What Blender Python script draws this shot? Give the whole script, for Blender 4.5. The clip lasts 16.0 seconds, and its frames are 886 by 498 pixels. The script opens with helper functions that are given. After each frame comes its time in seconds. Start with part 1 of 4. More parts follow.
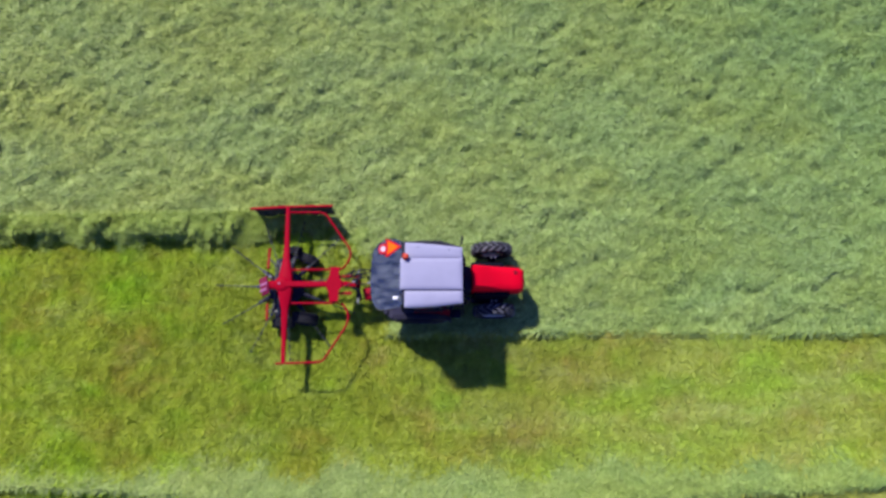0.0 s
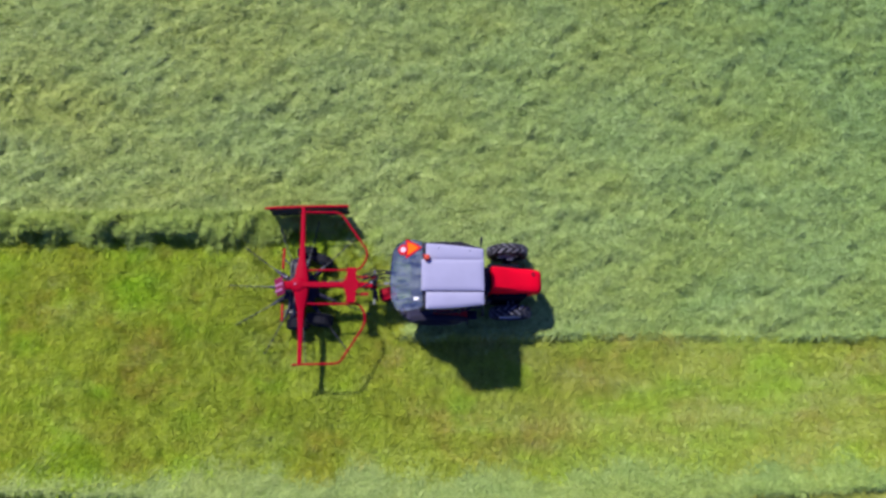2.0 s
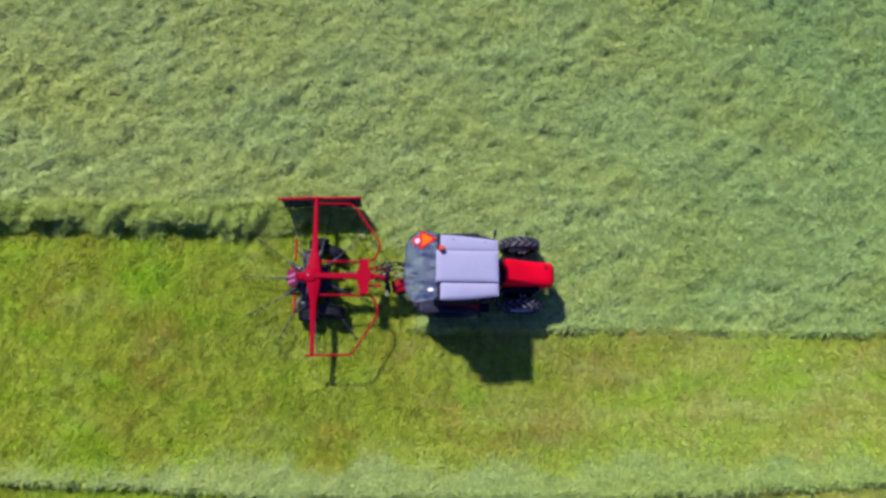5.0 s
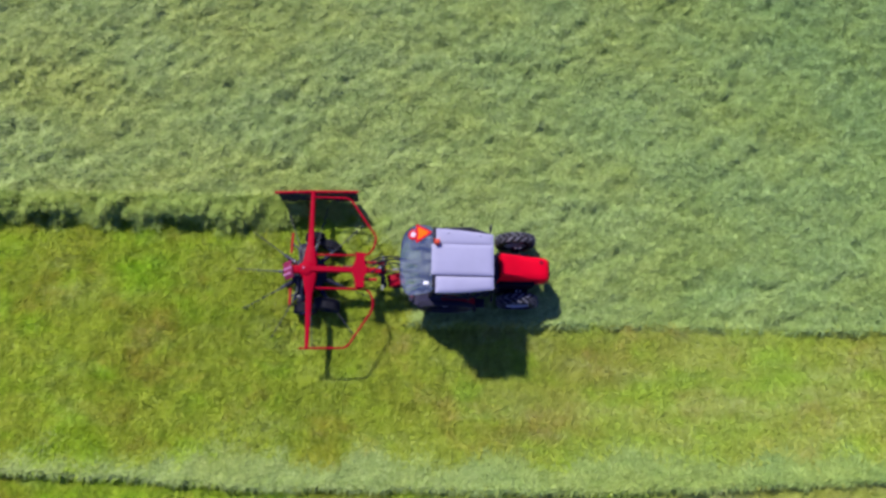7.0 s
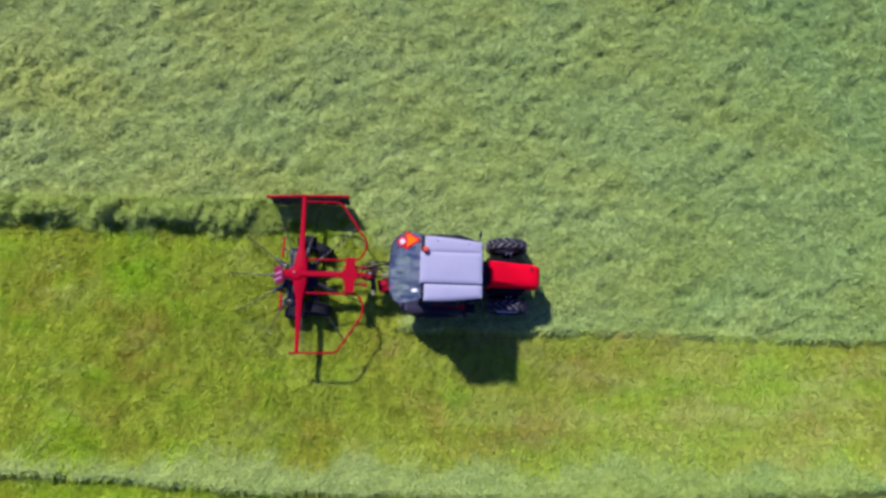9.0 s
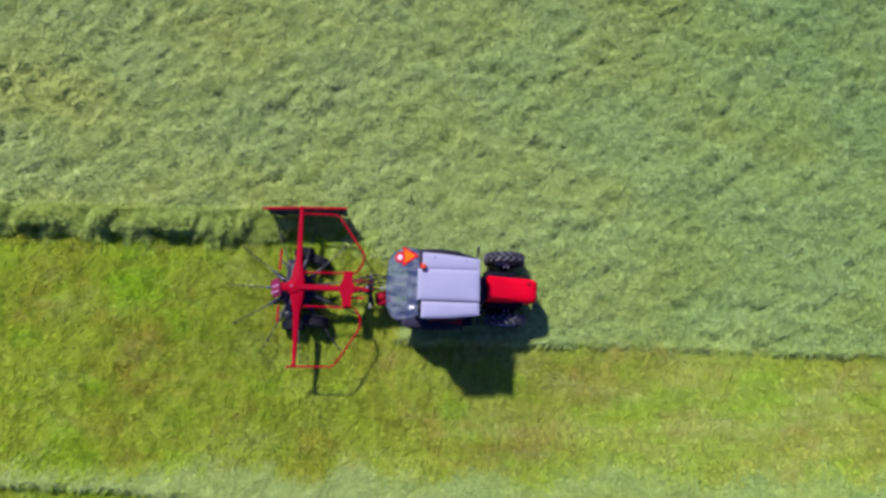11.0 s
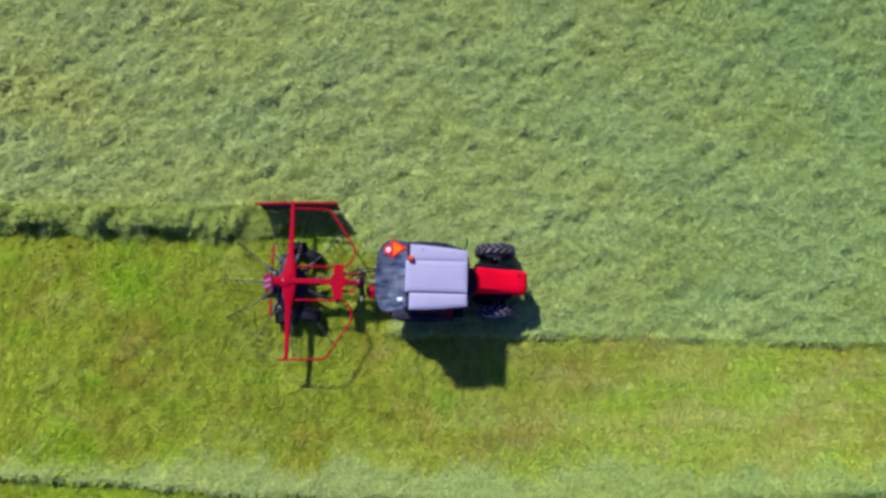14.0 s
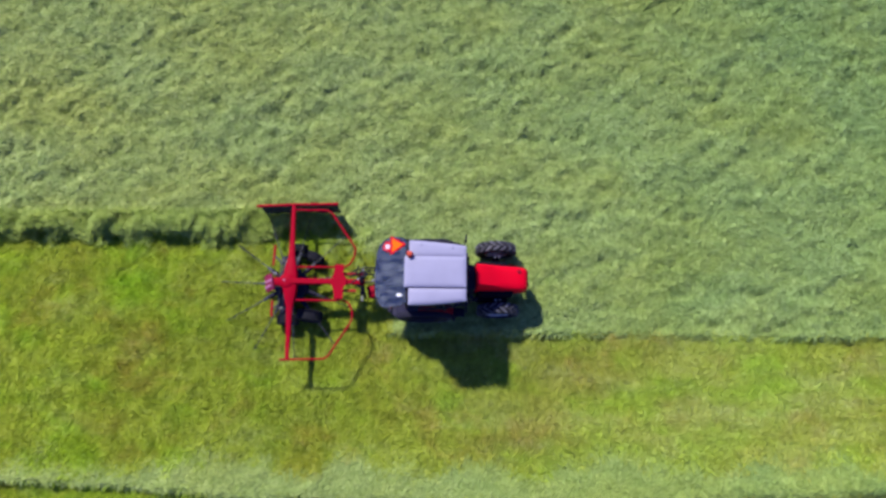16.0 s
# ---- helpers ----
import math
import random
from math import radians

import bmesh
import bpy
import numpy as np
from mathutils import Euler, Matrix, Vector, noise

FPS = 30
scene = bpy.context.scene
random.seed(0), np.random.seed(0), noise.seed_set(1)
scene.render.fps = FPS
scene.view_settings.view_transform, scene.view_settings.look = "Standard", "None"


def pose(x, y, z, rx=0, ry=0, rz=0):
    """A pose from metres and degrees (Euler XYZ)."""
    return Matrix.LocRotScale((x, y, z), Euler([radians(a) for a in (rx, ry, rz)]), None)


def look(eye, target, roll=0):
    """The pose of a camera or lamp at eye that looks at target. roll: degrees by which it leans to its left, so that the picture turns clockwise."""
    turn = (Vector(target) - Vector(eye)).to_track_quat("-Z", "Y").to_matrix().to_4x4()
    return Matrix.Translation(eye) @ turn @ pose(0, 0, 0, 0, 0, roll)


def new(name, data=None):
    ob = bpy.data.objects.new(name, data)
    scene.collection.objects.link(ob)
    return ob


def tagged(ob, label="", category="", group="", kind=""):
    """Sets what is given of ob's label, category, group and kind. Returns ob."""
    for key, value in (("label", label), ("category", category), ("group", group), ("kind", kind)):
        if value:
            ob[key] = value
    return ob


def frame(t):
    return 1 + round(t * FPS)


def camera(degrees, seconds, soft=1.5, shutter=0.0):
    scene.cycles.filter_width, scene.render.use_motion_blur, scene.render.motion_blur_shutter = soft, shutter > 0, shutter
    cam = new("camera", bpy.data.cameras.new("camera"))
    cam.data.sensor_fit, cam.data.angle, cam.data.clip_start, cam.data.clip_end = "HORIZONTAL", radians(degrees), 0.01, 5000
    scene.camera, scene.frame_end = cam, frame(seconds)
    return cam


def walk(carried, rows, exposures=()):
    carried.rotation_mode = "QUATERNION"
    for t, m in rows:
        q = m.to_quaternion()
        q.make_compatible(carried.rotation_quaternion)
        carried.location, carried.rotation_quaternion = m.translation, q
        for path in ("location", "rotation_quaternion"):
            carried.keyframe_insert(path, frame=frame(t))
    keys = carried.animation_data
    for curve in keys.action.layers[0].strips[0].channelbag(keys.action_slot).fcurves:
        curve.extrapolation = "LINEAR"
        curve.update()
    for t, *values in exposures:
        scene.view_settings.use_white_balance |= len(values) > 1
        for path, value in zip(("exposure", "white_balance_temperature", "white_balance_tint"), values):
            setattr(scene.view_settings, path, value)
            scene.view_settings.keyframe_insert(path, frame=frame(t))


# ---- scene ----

# ---------------------------------------------------------------- camera
cam = camera(68.0, 16.0, soft=3.0)
ROWS = [
    # seconds, x, y, z, tilt from straight down, side tilt, turn
    (0.0, 0.394, -3.949, 16.589, 13.613, -0.769, -1.067),
    (0.5, 0.140, -3.867, 16.594, 13.415, -1.320, -0.960),
    (1.0, -0.091, -3.838, 16.591, 13.471, -1.858, -0.928),
    (1.5, -0.365, -3.904, 16.555, 13.649, -2.429, -1.105),
    (2.0, -0.597, -3.970, 16.521, 13.899, -2.888, -1.116),
    (2.5, -0.768, -3.988, 16.487, 14.060, -3.171, -1.107),
    (3.0, -0.855, -4.002, 16.481, 14.156, -3.231, -1.125),
    (3.5, -0.939, -4.013, 16.474, 14.159, -3.302, -1.038),
    (4.0, -1.001, -4.060, 16.462, 14.056, -3.343, -0.902),
    (6.5, -1.064, -4.494, 16.410, 14.691, -3.770, -0.423),
    (7.0, -0.977, -4.501, 16.408, 14.672, -3.735, -0.252),
    (7.5, -0.834, -4.458, 16.423, 14.576, -3.459, -0.154),
    (8.0, -0.652, -4.361, 16.456, 14.304, -3.194, -0.016),
    (8.5, -0.531, -4.222, 16.502, 13.886, -3.047, 0.244),
    (11.0, -0.539, -3.230, 16.689, 11.624, -3.320, 0.757),
    (11.5, -0.578, -3.118, 16.720, 11.307, -3.533, 0.852),
    (12.0, -0.620, -3.092, 16.731, 11.147, -3.760, 0.899),
    (12.5, -0.641, -3.089, 16.721, 11.114, -3.933, 0.968),
    (13.0, -0.535, -3.184, 16.731, 11.164, -3.680, 0.832),
    (13.5, -0.268, -3.300, 16.755, 11.393, -2.863, 0.559),
    (14.0, 0.107, -3.423, 16.768, 11.648, -1.742, 0.300),
    (14.5, 0.453, -3.586, 16.780, 12.095, -0.630, 0.095),
    (15.0, 0.622, -3.765, 16.758, 12.698, -0.055, -0.094),
    (15.5, 0.580, -3.971, 16.693, 13.393, -0.078, -0.241),
    (16.0, 0.433, -4.155, 16.615, 14.200, -0.407, -0.325),
]
walk(cam, [(t, pose(x, y, z, tilt, side, turn)) for t, x, y, z, tilt, side, turn in ROWS])

# ---------------------------------------------------------------- light
TO_SUN = Vector((-1.20, 1.80, 2.45)).normalized()
ELEVATION = math.asin(TO_SUN.z)
world = bpy.data.worlds.new("world")
scene.world = world
world.use_nodes = True
wt = world.node_tree
wt.nodes.clear()
sky = wt.nodes.new("ShaderNodeTexSky")
sky.sky_type, sky.sun_disc = "NISHITA", False
sky.sun_elevation, sky.sun_rotation = ELEVATION, math.atan2(TO_SUN.x, TO_SUN.y)
sky.air_density, sky.dust_density, sky.ozone_density = 1.4, 0.2, 6.0
bg = wt.nodes.new("ShaderNodeBackground")
bg.inputs["Strength"].default_value = 0.068
wo = wt.nodes.new("ShaderNodeOutputWorld")
clear = wt.nodes.new("ShaderNodeMix")           # a deep, clean summer blue
clear.data_type, clear.blend_type = "RGBA", "MULTIPLY"
clear.inputs[0].default_value, clear.inputs[7].default_value = 1.0, (0.76, 0.775, 1.76, 1)
wt.links.new(sky.outputs[0], clear.inputs[6])
wt.links.new(clear.outputs[2], bg.inputs[0])
wt.links.new(bg.outputs[0], wo.inputs[0])
sun = new("sun", bpy.data.lights.new("sun", "SUN"))
sun.data.energy, sun.data.angle, sun.data.color = 4.8, radians(3.0), (1.0, 0.965, 0.91)
sun.matrix_world = look(TO_SUN * 60, (0, 0, 0))
scene.view_settings.exposure = 0.41


# ---------------------------------------------------------------- materials
class Mat:
    """A small builder for node materials."""

    def __init__(self, name, rough=0.5, metal=0.0, spec=0.5):
        self.m = bpy.data.materials.new(name)
        self.m.use_nodes = True
        self.t = self.m.node_tree
        self.b = self.t.nodes["Principled BSDF"]
        self.b.inputs["Roughness"].default_value = rough
        self.b.inputs["Metallic"].default_value = metal
        self.b.inputs["Specular IOR Level"].default_value = spec

    def n(self, kind, **kw):
        node = self.t.nodes.new(kind)
        for key, value in kw.items():
            node.inputs[key].default_value = value
        return node

    def link(self, a, b):
        self.t.links.new(a, b)

    def place(self):
        return self.n("ShaderNodeTexCoord").outputs["Object"]

    def spot(self):
        return self.n("ShaderNodeNewGeometry").outputs["Position"]

    def noise(self, vector, scale, detail=4.0, rough=0.55, stretch=None, turn=0.0):
        if stretch:
            mp = self.n("ShaderNodeMapping")
            mp.inputs["Scale"].default_value = stretch
            mp.inputs["Rotation"].default_value = (0, 0, radians(turn))
            self.link(vector, mp.inputs["Vector"])
            vector = mp.outputs[0]
        t = self.n("ShaderNodeTexNoise", Scale=scale, Detail=detail, Roughness=rough)
        self.link(vector, t.inputs["Vector"])
        return t.outputs["Fac"]

    def ramp(self, fac, stops):
        r = self.n("ShaderNodeValToRGB")
        e = r.color_ramp.elements
        while len(e) < len(stops):
            e.new(0.5)
        for el, (p, c) in zip(e, stops):
            el.position = p
            el.color = (*c, 1) if len(c) == 3 else c
        self.link(fac, r.inputs[0])
        return r.outputs[0]

    def level(self, fac, lo, hi, a=0.0, b=1.0):
        r = self.n("ShaderNodeMapRange")
        for i, v in zip((1, 2, 3, 4), (lo, hi, a, b)):
            r.inputs[i].default_value = v
        self.link(fac, r.inputs[0])
        return r.outputs[0]

    def mix(self, fac, a, b, how="MIX"):
        x = self.n("ShaderNodeMix")
        x.data_type, x.blend_type = "RGBA", how
        for sock, v in ((x.inputs[0], fac), (x.inputs[6], a), (x.inputs[7], b)):
            if isinstance(v, (int, float)):
                sock.default_value = v
            elif isinstance(v, tuple):
                sock.default_value = (*v, 1)
            else:
                self.link(v, sock)
        return x.outputs[2]

    def color(self, c):
        if isinstance(c, tuple):
            self.b.inputs["Base Color"].default_value = (*c, 1)
        else:
            self.link(c, self.b.inputs["Base Color"])
        return self

    def roughness(self, fac):
        self.link(fac, self.b.inputs["Roughness"])
        return self

    def bump(self, height, strength=0.3, distance=0.01):
        bp = self.n("ShaderNodeBump", Strength=strength, Distance=distance)
        self.link(height, bp.inputs["Height"])
        self.link(bp.outputs[0], self.b.inputs["Normal"])
        return self


def painted(name, base, dust, rough=0.35, amount=0.35, spec=0.4):
    """Machine paint with dust in large patches and fine specks."""
    m = Mat(name, rough, 0.0, spec)
    p = m.place()
    big, fine = m.noise(p, 2.2, 5, 0.6), m.noise(p, 60, 3, 0.7)
    c = m.mix(m.level(big, 0.42, 0.75, 0, amount), base, dust)
    c = m.mix(m.level(fine, 0.6, 0.8, 0, amount * 0.8), c, dust)
    m.color(c).roughness(m.level(big, 0.3, 0.7, rough - 0.07, rough + 0.2))
    return m.bump(fine, 0.08, 0.002).m


RED = painted("red_paint", (0.68, 0.001, 0.018), (0.58, 0.006, 0.024), 0.5, 0.2, 0.05)
RED_FRAME = painted("crimson_paint", (0.30, 0.001, 0.014), (0.20, 0.004, 0.016), 0.5, 0.3, 0.03)
RED_WORN = painted("worn_red_paint", (0.33, 0.008, 0.012), (0.22, 0.04, 0.03), 0.55, 0.4, 0.15)
RED_DARK = painted("dark_red_plastic", (0.20, 0.001, 0.012), (0.15, 0.010, 0.02), 0.55, 0.3, 0.1)
RED_JAW = painted("deep_red_paint", (0.26, 0.001, 0.014), (0.17, 0.01, 0.02), 0.5, 0.3, 0.06)
WHITE = painted("white_roof_paint", (0.285, 0.275, 0.385), (0.235, 0.228, 0.315), 0.5, 0.45, 0.22)
BLACK = painted("black_steel", (0.010, 0.009, 0.020), (0.04, 0.038, 0.05), 0.6, 0.3, 0.2)
PLASTIC = painted("black_plastic", (0.010, 0.009, 0.022), (0.035, 0.033, 0.05), 0.65, 0.3, 0.2)
GREY_PLASTIC = painted("dusty_grey_plastic", (0.020, 0.018, 0.040), (0.060, 0.056, 0.085), 0.7, 0.6, 0.2)
TINE = painted("bare_tine_steel", (0.040, 0.041, 0.048), (0.11, 0.11, 0.11), 0.4, 0.5, 0.5)
# near-black copy of the steel: shade beside the bonnet put into the colour
DIM_IRON = painted("dimmed_black_iron", (0.004, 0.0035, 0.010), (0.012, 0.011, 0.020), 0.7, 0.3, 0.08)
STEEL = painted("grey_steel", (0.24, 0.25, 0.28), (0.16, 0.13, 0.09), 0.42, 0.6)
RIM = painted("pale_rim_paint", (0.45, 0.45, 0.50), (0.22, 0.19, 0.13), 0.45, 0.5)
FABRIC = painted("black_fabric", (0.020, 0.022, 0.028), (0.07, 0.075, 0.06), 0.9, 0.5)
ORANGE = painted("fluorescent_orange", (0.95, 0.125, 0.003), (0.85, 0.13, 0.008), 0.6, 0.2, 0.08)
REFLECT = painted("red_reflector", (0.42, 0.003, 0.016), (0.36, 0.012, 0.025), 0.5, 0.2, 0.08)
PAPER = painted("white_sticker", (0.82, 0.80, 0.84), (0.65, 0.63, 0.62), 0.5, 0.3)
STICKER = painted("faded_pink_sticker", (0.52, 0.42, 0.48), (0.42, 0.36, 0.40), 0.6, 0.4, 0.2)
YELLOW = painted("yellow_guard", (0.42, 0.38, 0.05), (0.2, 0.18, 0.08), 0.55, 0.5)
DARK_RUBBER = painted("dark_rubber", (0.012, 0.012, 0.018), (0.05, 0.048, 0.05), 0.8, 0.4, 0.2)
BOARD_RED = painted("faded_crimson_film", (0.17, 0.002, 0.035), (0.14, 0.02, 0.04), 0.5, 0.3)
BOARD_PALE = painted("faded_pink_film", (0.36, 0.13, 0.25), (0.28, 0.12, 0.20), 0.5, 0.3)
LAMP = painted("lamp_lens", (0.7, 0.7, 0.75), (0.5, 0.5, 0.5), 0.15, 0.2)
AMBER_DULL = painted("dull_amber_lens", (0.20, 0.03, 0.04), (0.14, 0.05, 0.06), 0.4, 0.4, 0.2)
AMBER = painted("amber_lens", (0.52, 0.045, 0.02), (0.38, 0.07, 0.04), 0.3, 0.3, 0.3)


def tyre_rubber():
    m = Mat("tyre_rubber", 0.8, 0, 0.3)
    p = m.place()
    big, fine = m.noise(p, 7, 5), m.noise(p, 90, 3)
    # lug grey: dust, with the lugs' highlights put into the colour too
    c = m.mix(m.level(big, 0.4, 0.7, 0, 0.75), (0.045, 0.044, 0.055), (0.21, 0.205, 0.24))
    return m.color(c).bump(fine, 0.2, 0.004).m


RUBBER = tyre_rubber()


def tinted_glass():
    m = Mat("tinted_glass")
    t = m.t
    t.nodes.remove(m.b)
    clear, gloss, mixer, lw = (t.nodes.new(k) for k in ("ShaderNodeBsdfTransparent", "ShaderNodeBsdfGlossy", "ShaderNodeMixShader", "ShaderNodeFresnel"))
    clear.inputs[0].default_value = (0.66, 0.71, 0.68, 1)
    gloss.inputs["Roughness"].default_value = 0.04
    gloss.inputs["Color"].default_value = (0.80, 0.86, 0.84, 1)
    lw.inputs["IOR"].default_value = 2.2
    dust, film = t.nodes.new("ShaderNodeBsdfDiffuse"), t.nodes.new("ShaderNodeMixShader")
    dust.inputs["Color"].default_value = (0.32, 0.34, 0.34, 1)
    spots = m.level(m.noise(m.place(), 3.2, 6, 0.72, (1.0, 2.4, 1)), 0.40, 0.66, 0.03, 0.34)
    for a, b in ((lw.outputs[0], mixer.inputs[0]), (clear.outputs[0], film.inputs[1]), (dust.outputs[0], film.inputs[2]), (spots, film.inputs[0]),
                 (film.outputs[0], mixer.inputs[1]), (gloss.outputs[0], mixer.inputs[2]), (mixer.outputs[0], t.nodes["Material Output"].inputs[0])):
        t.links.new(a, b)
    return m.m


GLASS = tinted_glass()


def open_weave():
    """Dark woven cloth that lets part of the light through its gaps."""
    m = Mat("open_weave", 0.9, 0, 0.1)
    t = m.t
    p = m.place()
    m.color(m.mix(m.level(m.noise(p, 4, 4, 0.6), 0.35, 0.7, 0, 1), (0.022, 0.025, 0.032), (0.06, 0.065, 0.065)))
    gap, mixer = t.nodes.new("ShaderNodeBsdfTransparent"), t.nodes.new("ShaderNodeMixShader")
    for a, b in ((m.level(m.noise(p, 3, 3, 0.6), 0.3, 0.7, 0.05, 0.20), mixer.inputs[0]), (m.b.outputs[0], mixer.inputs[1]), (gap.outputs[0], mixer.inputs[2]),
                 (mixer.outputs[0], t.nodes["Material Output"].inputs[0])):
        t.links.new(a, b)
    return m.m


MESH_CLOTH = open_weave()


def hay_color(m, fac):
    """Drying cut grass: yellowish in drier stretches, darker and greener towards +x, with pale straw."""
    p = m.spot()
    c = m.ramp(fac, [(0.0, (0.180, 0.252, 0.060)), (0.3, (0.272, 0.365, 0.098)), (0.7, (0.362, 0.452, 0.145)), (1.0, (0.44, 0.525, 0.196))])
    dry = m.noise(p, 0.33, 4, 0.6, (0.7, 1.3, 1))
    c = m.mix(m.level(dry, 0.42, 0.64, 0, 0.75), c, m.mix(1.0, c, (1.08, 0.99, 0.72), "MULTIPLY"))
    tuft = m.noise(p, 3.2, 4, 0.65, (0.6, 1.25, 1), -35)
    c = m.mix(m.level(tuft, 0.50, 0.72, 0, 0.55), c, m.mix(1.0, c, (0.66, 0.76, 0.62), "MULTIPLY"))
    c = m.mix(m.level(tuft, 0.46, 0.30, 0, 0.6), c, m.mix(1.0, c, (1.22, 1.18, 1.18), "MULTIPLY"))
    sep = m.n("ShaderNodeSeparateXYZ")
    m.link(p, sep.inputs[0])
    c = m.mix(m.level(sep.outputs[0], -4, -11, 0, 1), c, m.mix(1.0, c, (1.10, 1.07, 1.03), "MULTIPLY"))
    # darker and greener towards +x, with some noise
    along_x = m.n("ShaderNodeMath")
    along_x.operation = "ADD"
    m.link(m.level(sep.outputs[0], -3, 13, 0, 0.75), along_x.inputs[0])
    m.link(m.level(m.noise(p, 0.22, 3), 0.3, 0.7, -0.16, 0.16), along_x.inputs[1])
    return m.mix(along_x.outputs[0], c, m.mix(1.0, c, (0.63, 0.80, 0.79), "MULTIPLY"))


def stubble_color(m, fac):
    """Raked stubble: yellow-green with lime patches of regrowth, brown thatch and pale straw."""
    p = m.spot()
    c = m.ramp(fac, [(0.0, (0.232, 0.305, 0.016)), (0.35, (0.297, 0.378, 0.020)), (0.75, (0.355, 0.435, 0.032)), (1.0, (0.436, 0.500, 0.078))])
    lime = m.noise(p, 0.42, 4, 0.6, (0.75, 1.2, 1))
    c = m.mix(m.level(lime, 0.52, 0.63, 0, 0.9), c, m.mix(1.0, c, (0.88, 1.10, 0.60), "MULTIPLY"))
    brown = m.noise(p, 0.62, 5, 0.68, (0.8, 1.1, 1), 20)
    c = m.mix(m.level(brown, 0.53, 0.66, 0, 0.85), c, m.mix(1.0, c, (1.08, 0.80, 1.2), "MULTIPLY"))
    olive = m.noise(p, 0.30, 4, 0.62, (0.9, 1.1, 1), 30)
    c = m.mix(m.level(olive, 0.48, 0.62, 0, 1.0), c, m.mix(1.0, c, (0.90, 0.80, 0.80), "MULTIPLY"))
    pale = m.noise(p, 0.9, 5, 0.62, (0.55, 1.5, 1), -12)
    c = m.mix(m.level(pale, 0.50, 0.66, 0, 0.9), c, m.mix(1.0, c, (1.05, 1.04, 2.0), "MULTIPLY"))
    tuft = m.noise(p, 3.6, 5, 0.7, (1.2, 0.7, 1), -25)
    c = m.mix(m.level(tuft, 0.46, 0.62, 0, 1.0), c, m.mix(1.0, c, (0.66, 0.70, 0.56), "MULTIPLY"))
    c = m.mix(m.level(tuft, 0.46, 0.32, 0, 0.8), c, m.mix(1.0, c, (1.14, 1.12, 1.25), "MULTIPLY"))
    # lighter towards -x; worn grows towards +x, paler and more even in tone
    sep = m.n("ShaderNodeSeparateXYZ")
    m.link(p, sep.inputs[0])
    c = m.mix(m.level(sep.outputs[0], -5, -9, 0, 1), c, m.mix(1.0, c, (1.14, 1.12, 1.0), "MULTIPLY"))
    worn = m.n("ShaderNodeMath")
    worn.operation = "MULTIPLY"
    m.link(m.level(sep.outputs[0], -2.0, 6.0, 0, 1), worn.inputs[0])
    m.link(m.level(m.noise(p, 0.5, 4, 0.6, (0.6, 1.3, 1), 8), 0.36, 0.60, 0.35, 1.0), worn.inputs[1])
    evened = m.mix(0.38, m.mix(1.0, c, (1.12, 1.08, 2.3), "MULTIPLY"), (0.425, 0.468, 0.098))
    c = m.mix(worn.outputs[0], c, evened)
    c = m.mix(m.level(m.noise(p, 0.48, 4, 0.55, (0.7, 1.2, 1), -15), 0.53, 0.62, 0, 0.7), c, m.mix(1.0, c, (0.86, 1.06, 0.50), "MULTIPLY"))
    # faint streaks left by the mower, along the direction of travel
    rows = m.noise(p, 1.9, 3, 0.6, (0.07, 1.5, 1))
    c = m.mix(m.level(rows, 0.50, 0.64, 0, 0.8), c, m.mix(1.0, c, (0.90, 0.91, 0.84), "MULTIPLY"))
    return m.mix(m.level(rows, 0.48, 0.36, 0, 0.8), c, m.mix(1.0, c, (1.09, 1.07, 1.25), "MULTIPLY"))


def blades(name, chooser):
    m = Mat(name, 0.6, 0, 0.25)
    g = m.n("ShaderNodeNewGeometry")
    return m.color(chooser(m, g.outputs["Random Per Island"])).m


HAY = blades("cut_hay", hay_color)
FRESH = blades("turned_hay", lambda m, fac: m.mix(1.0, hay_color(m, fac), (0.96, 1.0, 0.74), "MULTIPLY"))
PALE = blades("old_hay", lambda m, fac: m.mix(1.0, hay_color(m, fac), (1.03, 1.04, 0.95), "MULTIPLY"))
STUBBLE = blades("stubble_blades", stubble_color)


def field_material():
    m = Mat("field", 0.85, 0, 0.15)
    p = m.spot()
    f1, f2 = m.noise(p, 9, 6, 0.7, (0.7, 1.3, 1), 35), m.noise(p, 40, 4, 0.7)
    both = m.n("ShaderNodeMath")
    both.operation = "MULTIPLY_ADD"
    both.inputs[1].default_value = 0.55
    m.link(f2, both.inputs[0])
    m.link(m.level(f1, 0.25, 0.75, -0.25, 0.6), both.inputs[2])
    at = m.n("ShaderNodeAttribute")
    at.attribute_name = "hay"
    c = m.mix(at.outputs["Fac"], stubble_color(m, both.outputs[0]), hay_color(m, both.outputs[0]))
    # under the blades the sheet takes their colours, evenly a third darker
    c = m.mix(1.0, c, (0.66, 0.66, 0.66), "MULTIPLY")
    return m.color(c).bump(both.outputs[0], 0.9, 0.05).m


FIELD = field_material()


# ---------------------------------------------------------------- mesh helpers
def part(name, bm, mat, parent=None, label="", smooth=True):
    """Links a bmesh as one mesh object, under a thing or a part."""
    me = bpy.data.meshes.new(name)
    bmesh.ops.recalc_face_normals(bm, faces=bm.faces)
    bm.to_mesh(me)
    bm.free()
    me.materials.append(mat)
    if smooth:
        me.shade_smooth()
        me.set_sharp_from_angle(angle=radians(35))
    ob = new(name, me)
    ob.parent = parent
    if label:
        tagged(ob, label)
    return ob


def empty(name, x, y, z, label, category, group="", turn=0.0):
    ob = new(name)
    ob.location, ob.rotation_euler.z = (x, y, z), radians(turn)
    bpy.context.view_layer.update()
    return tagged(ob, label, category, group)


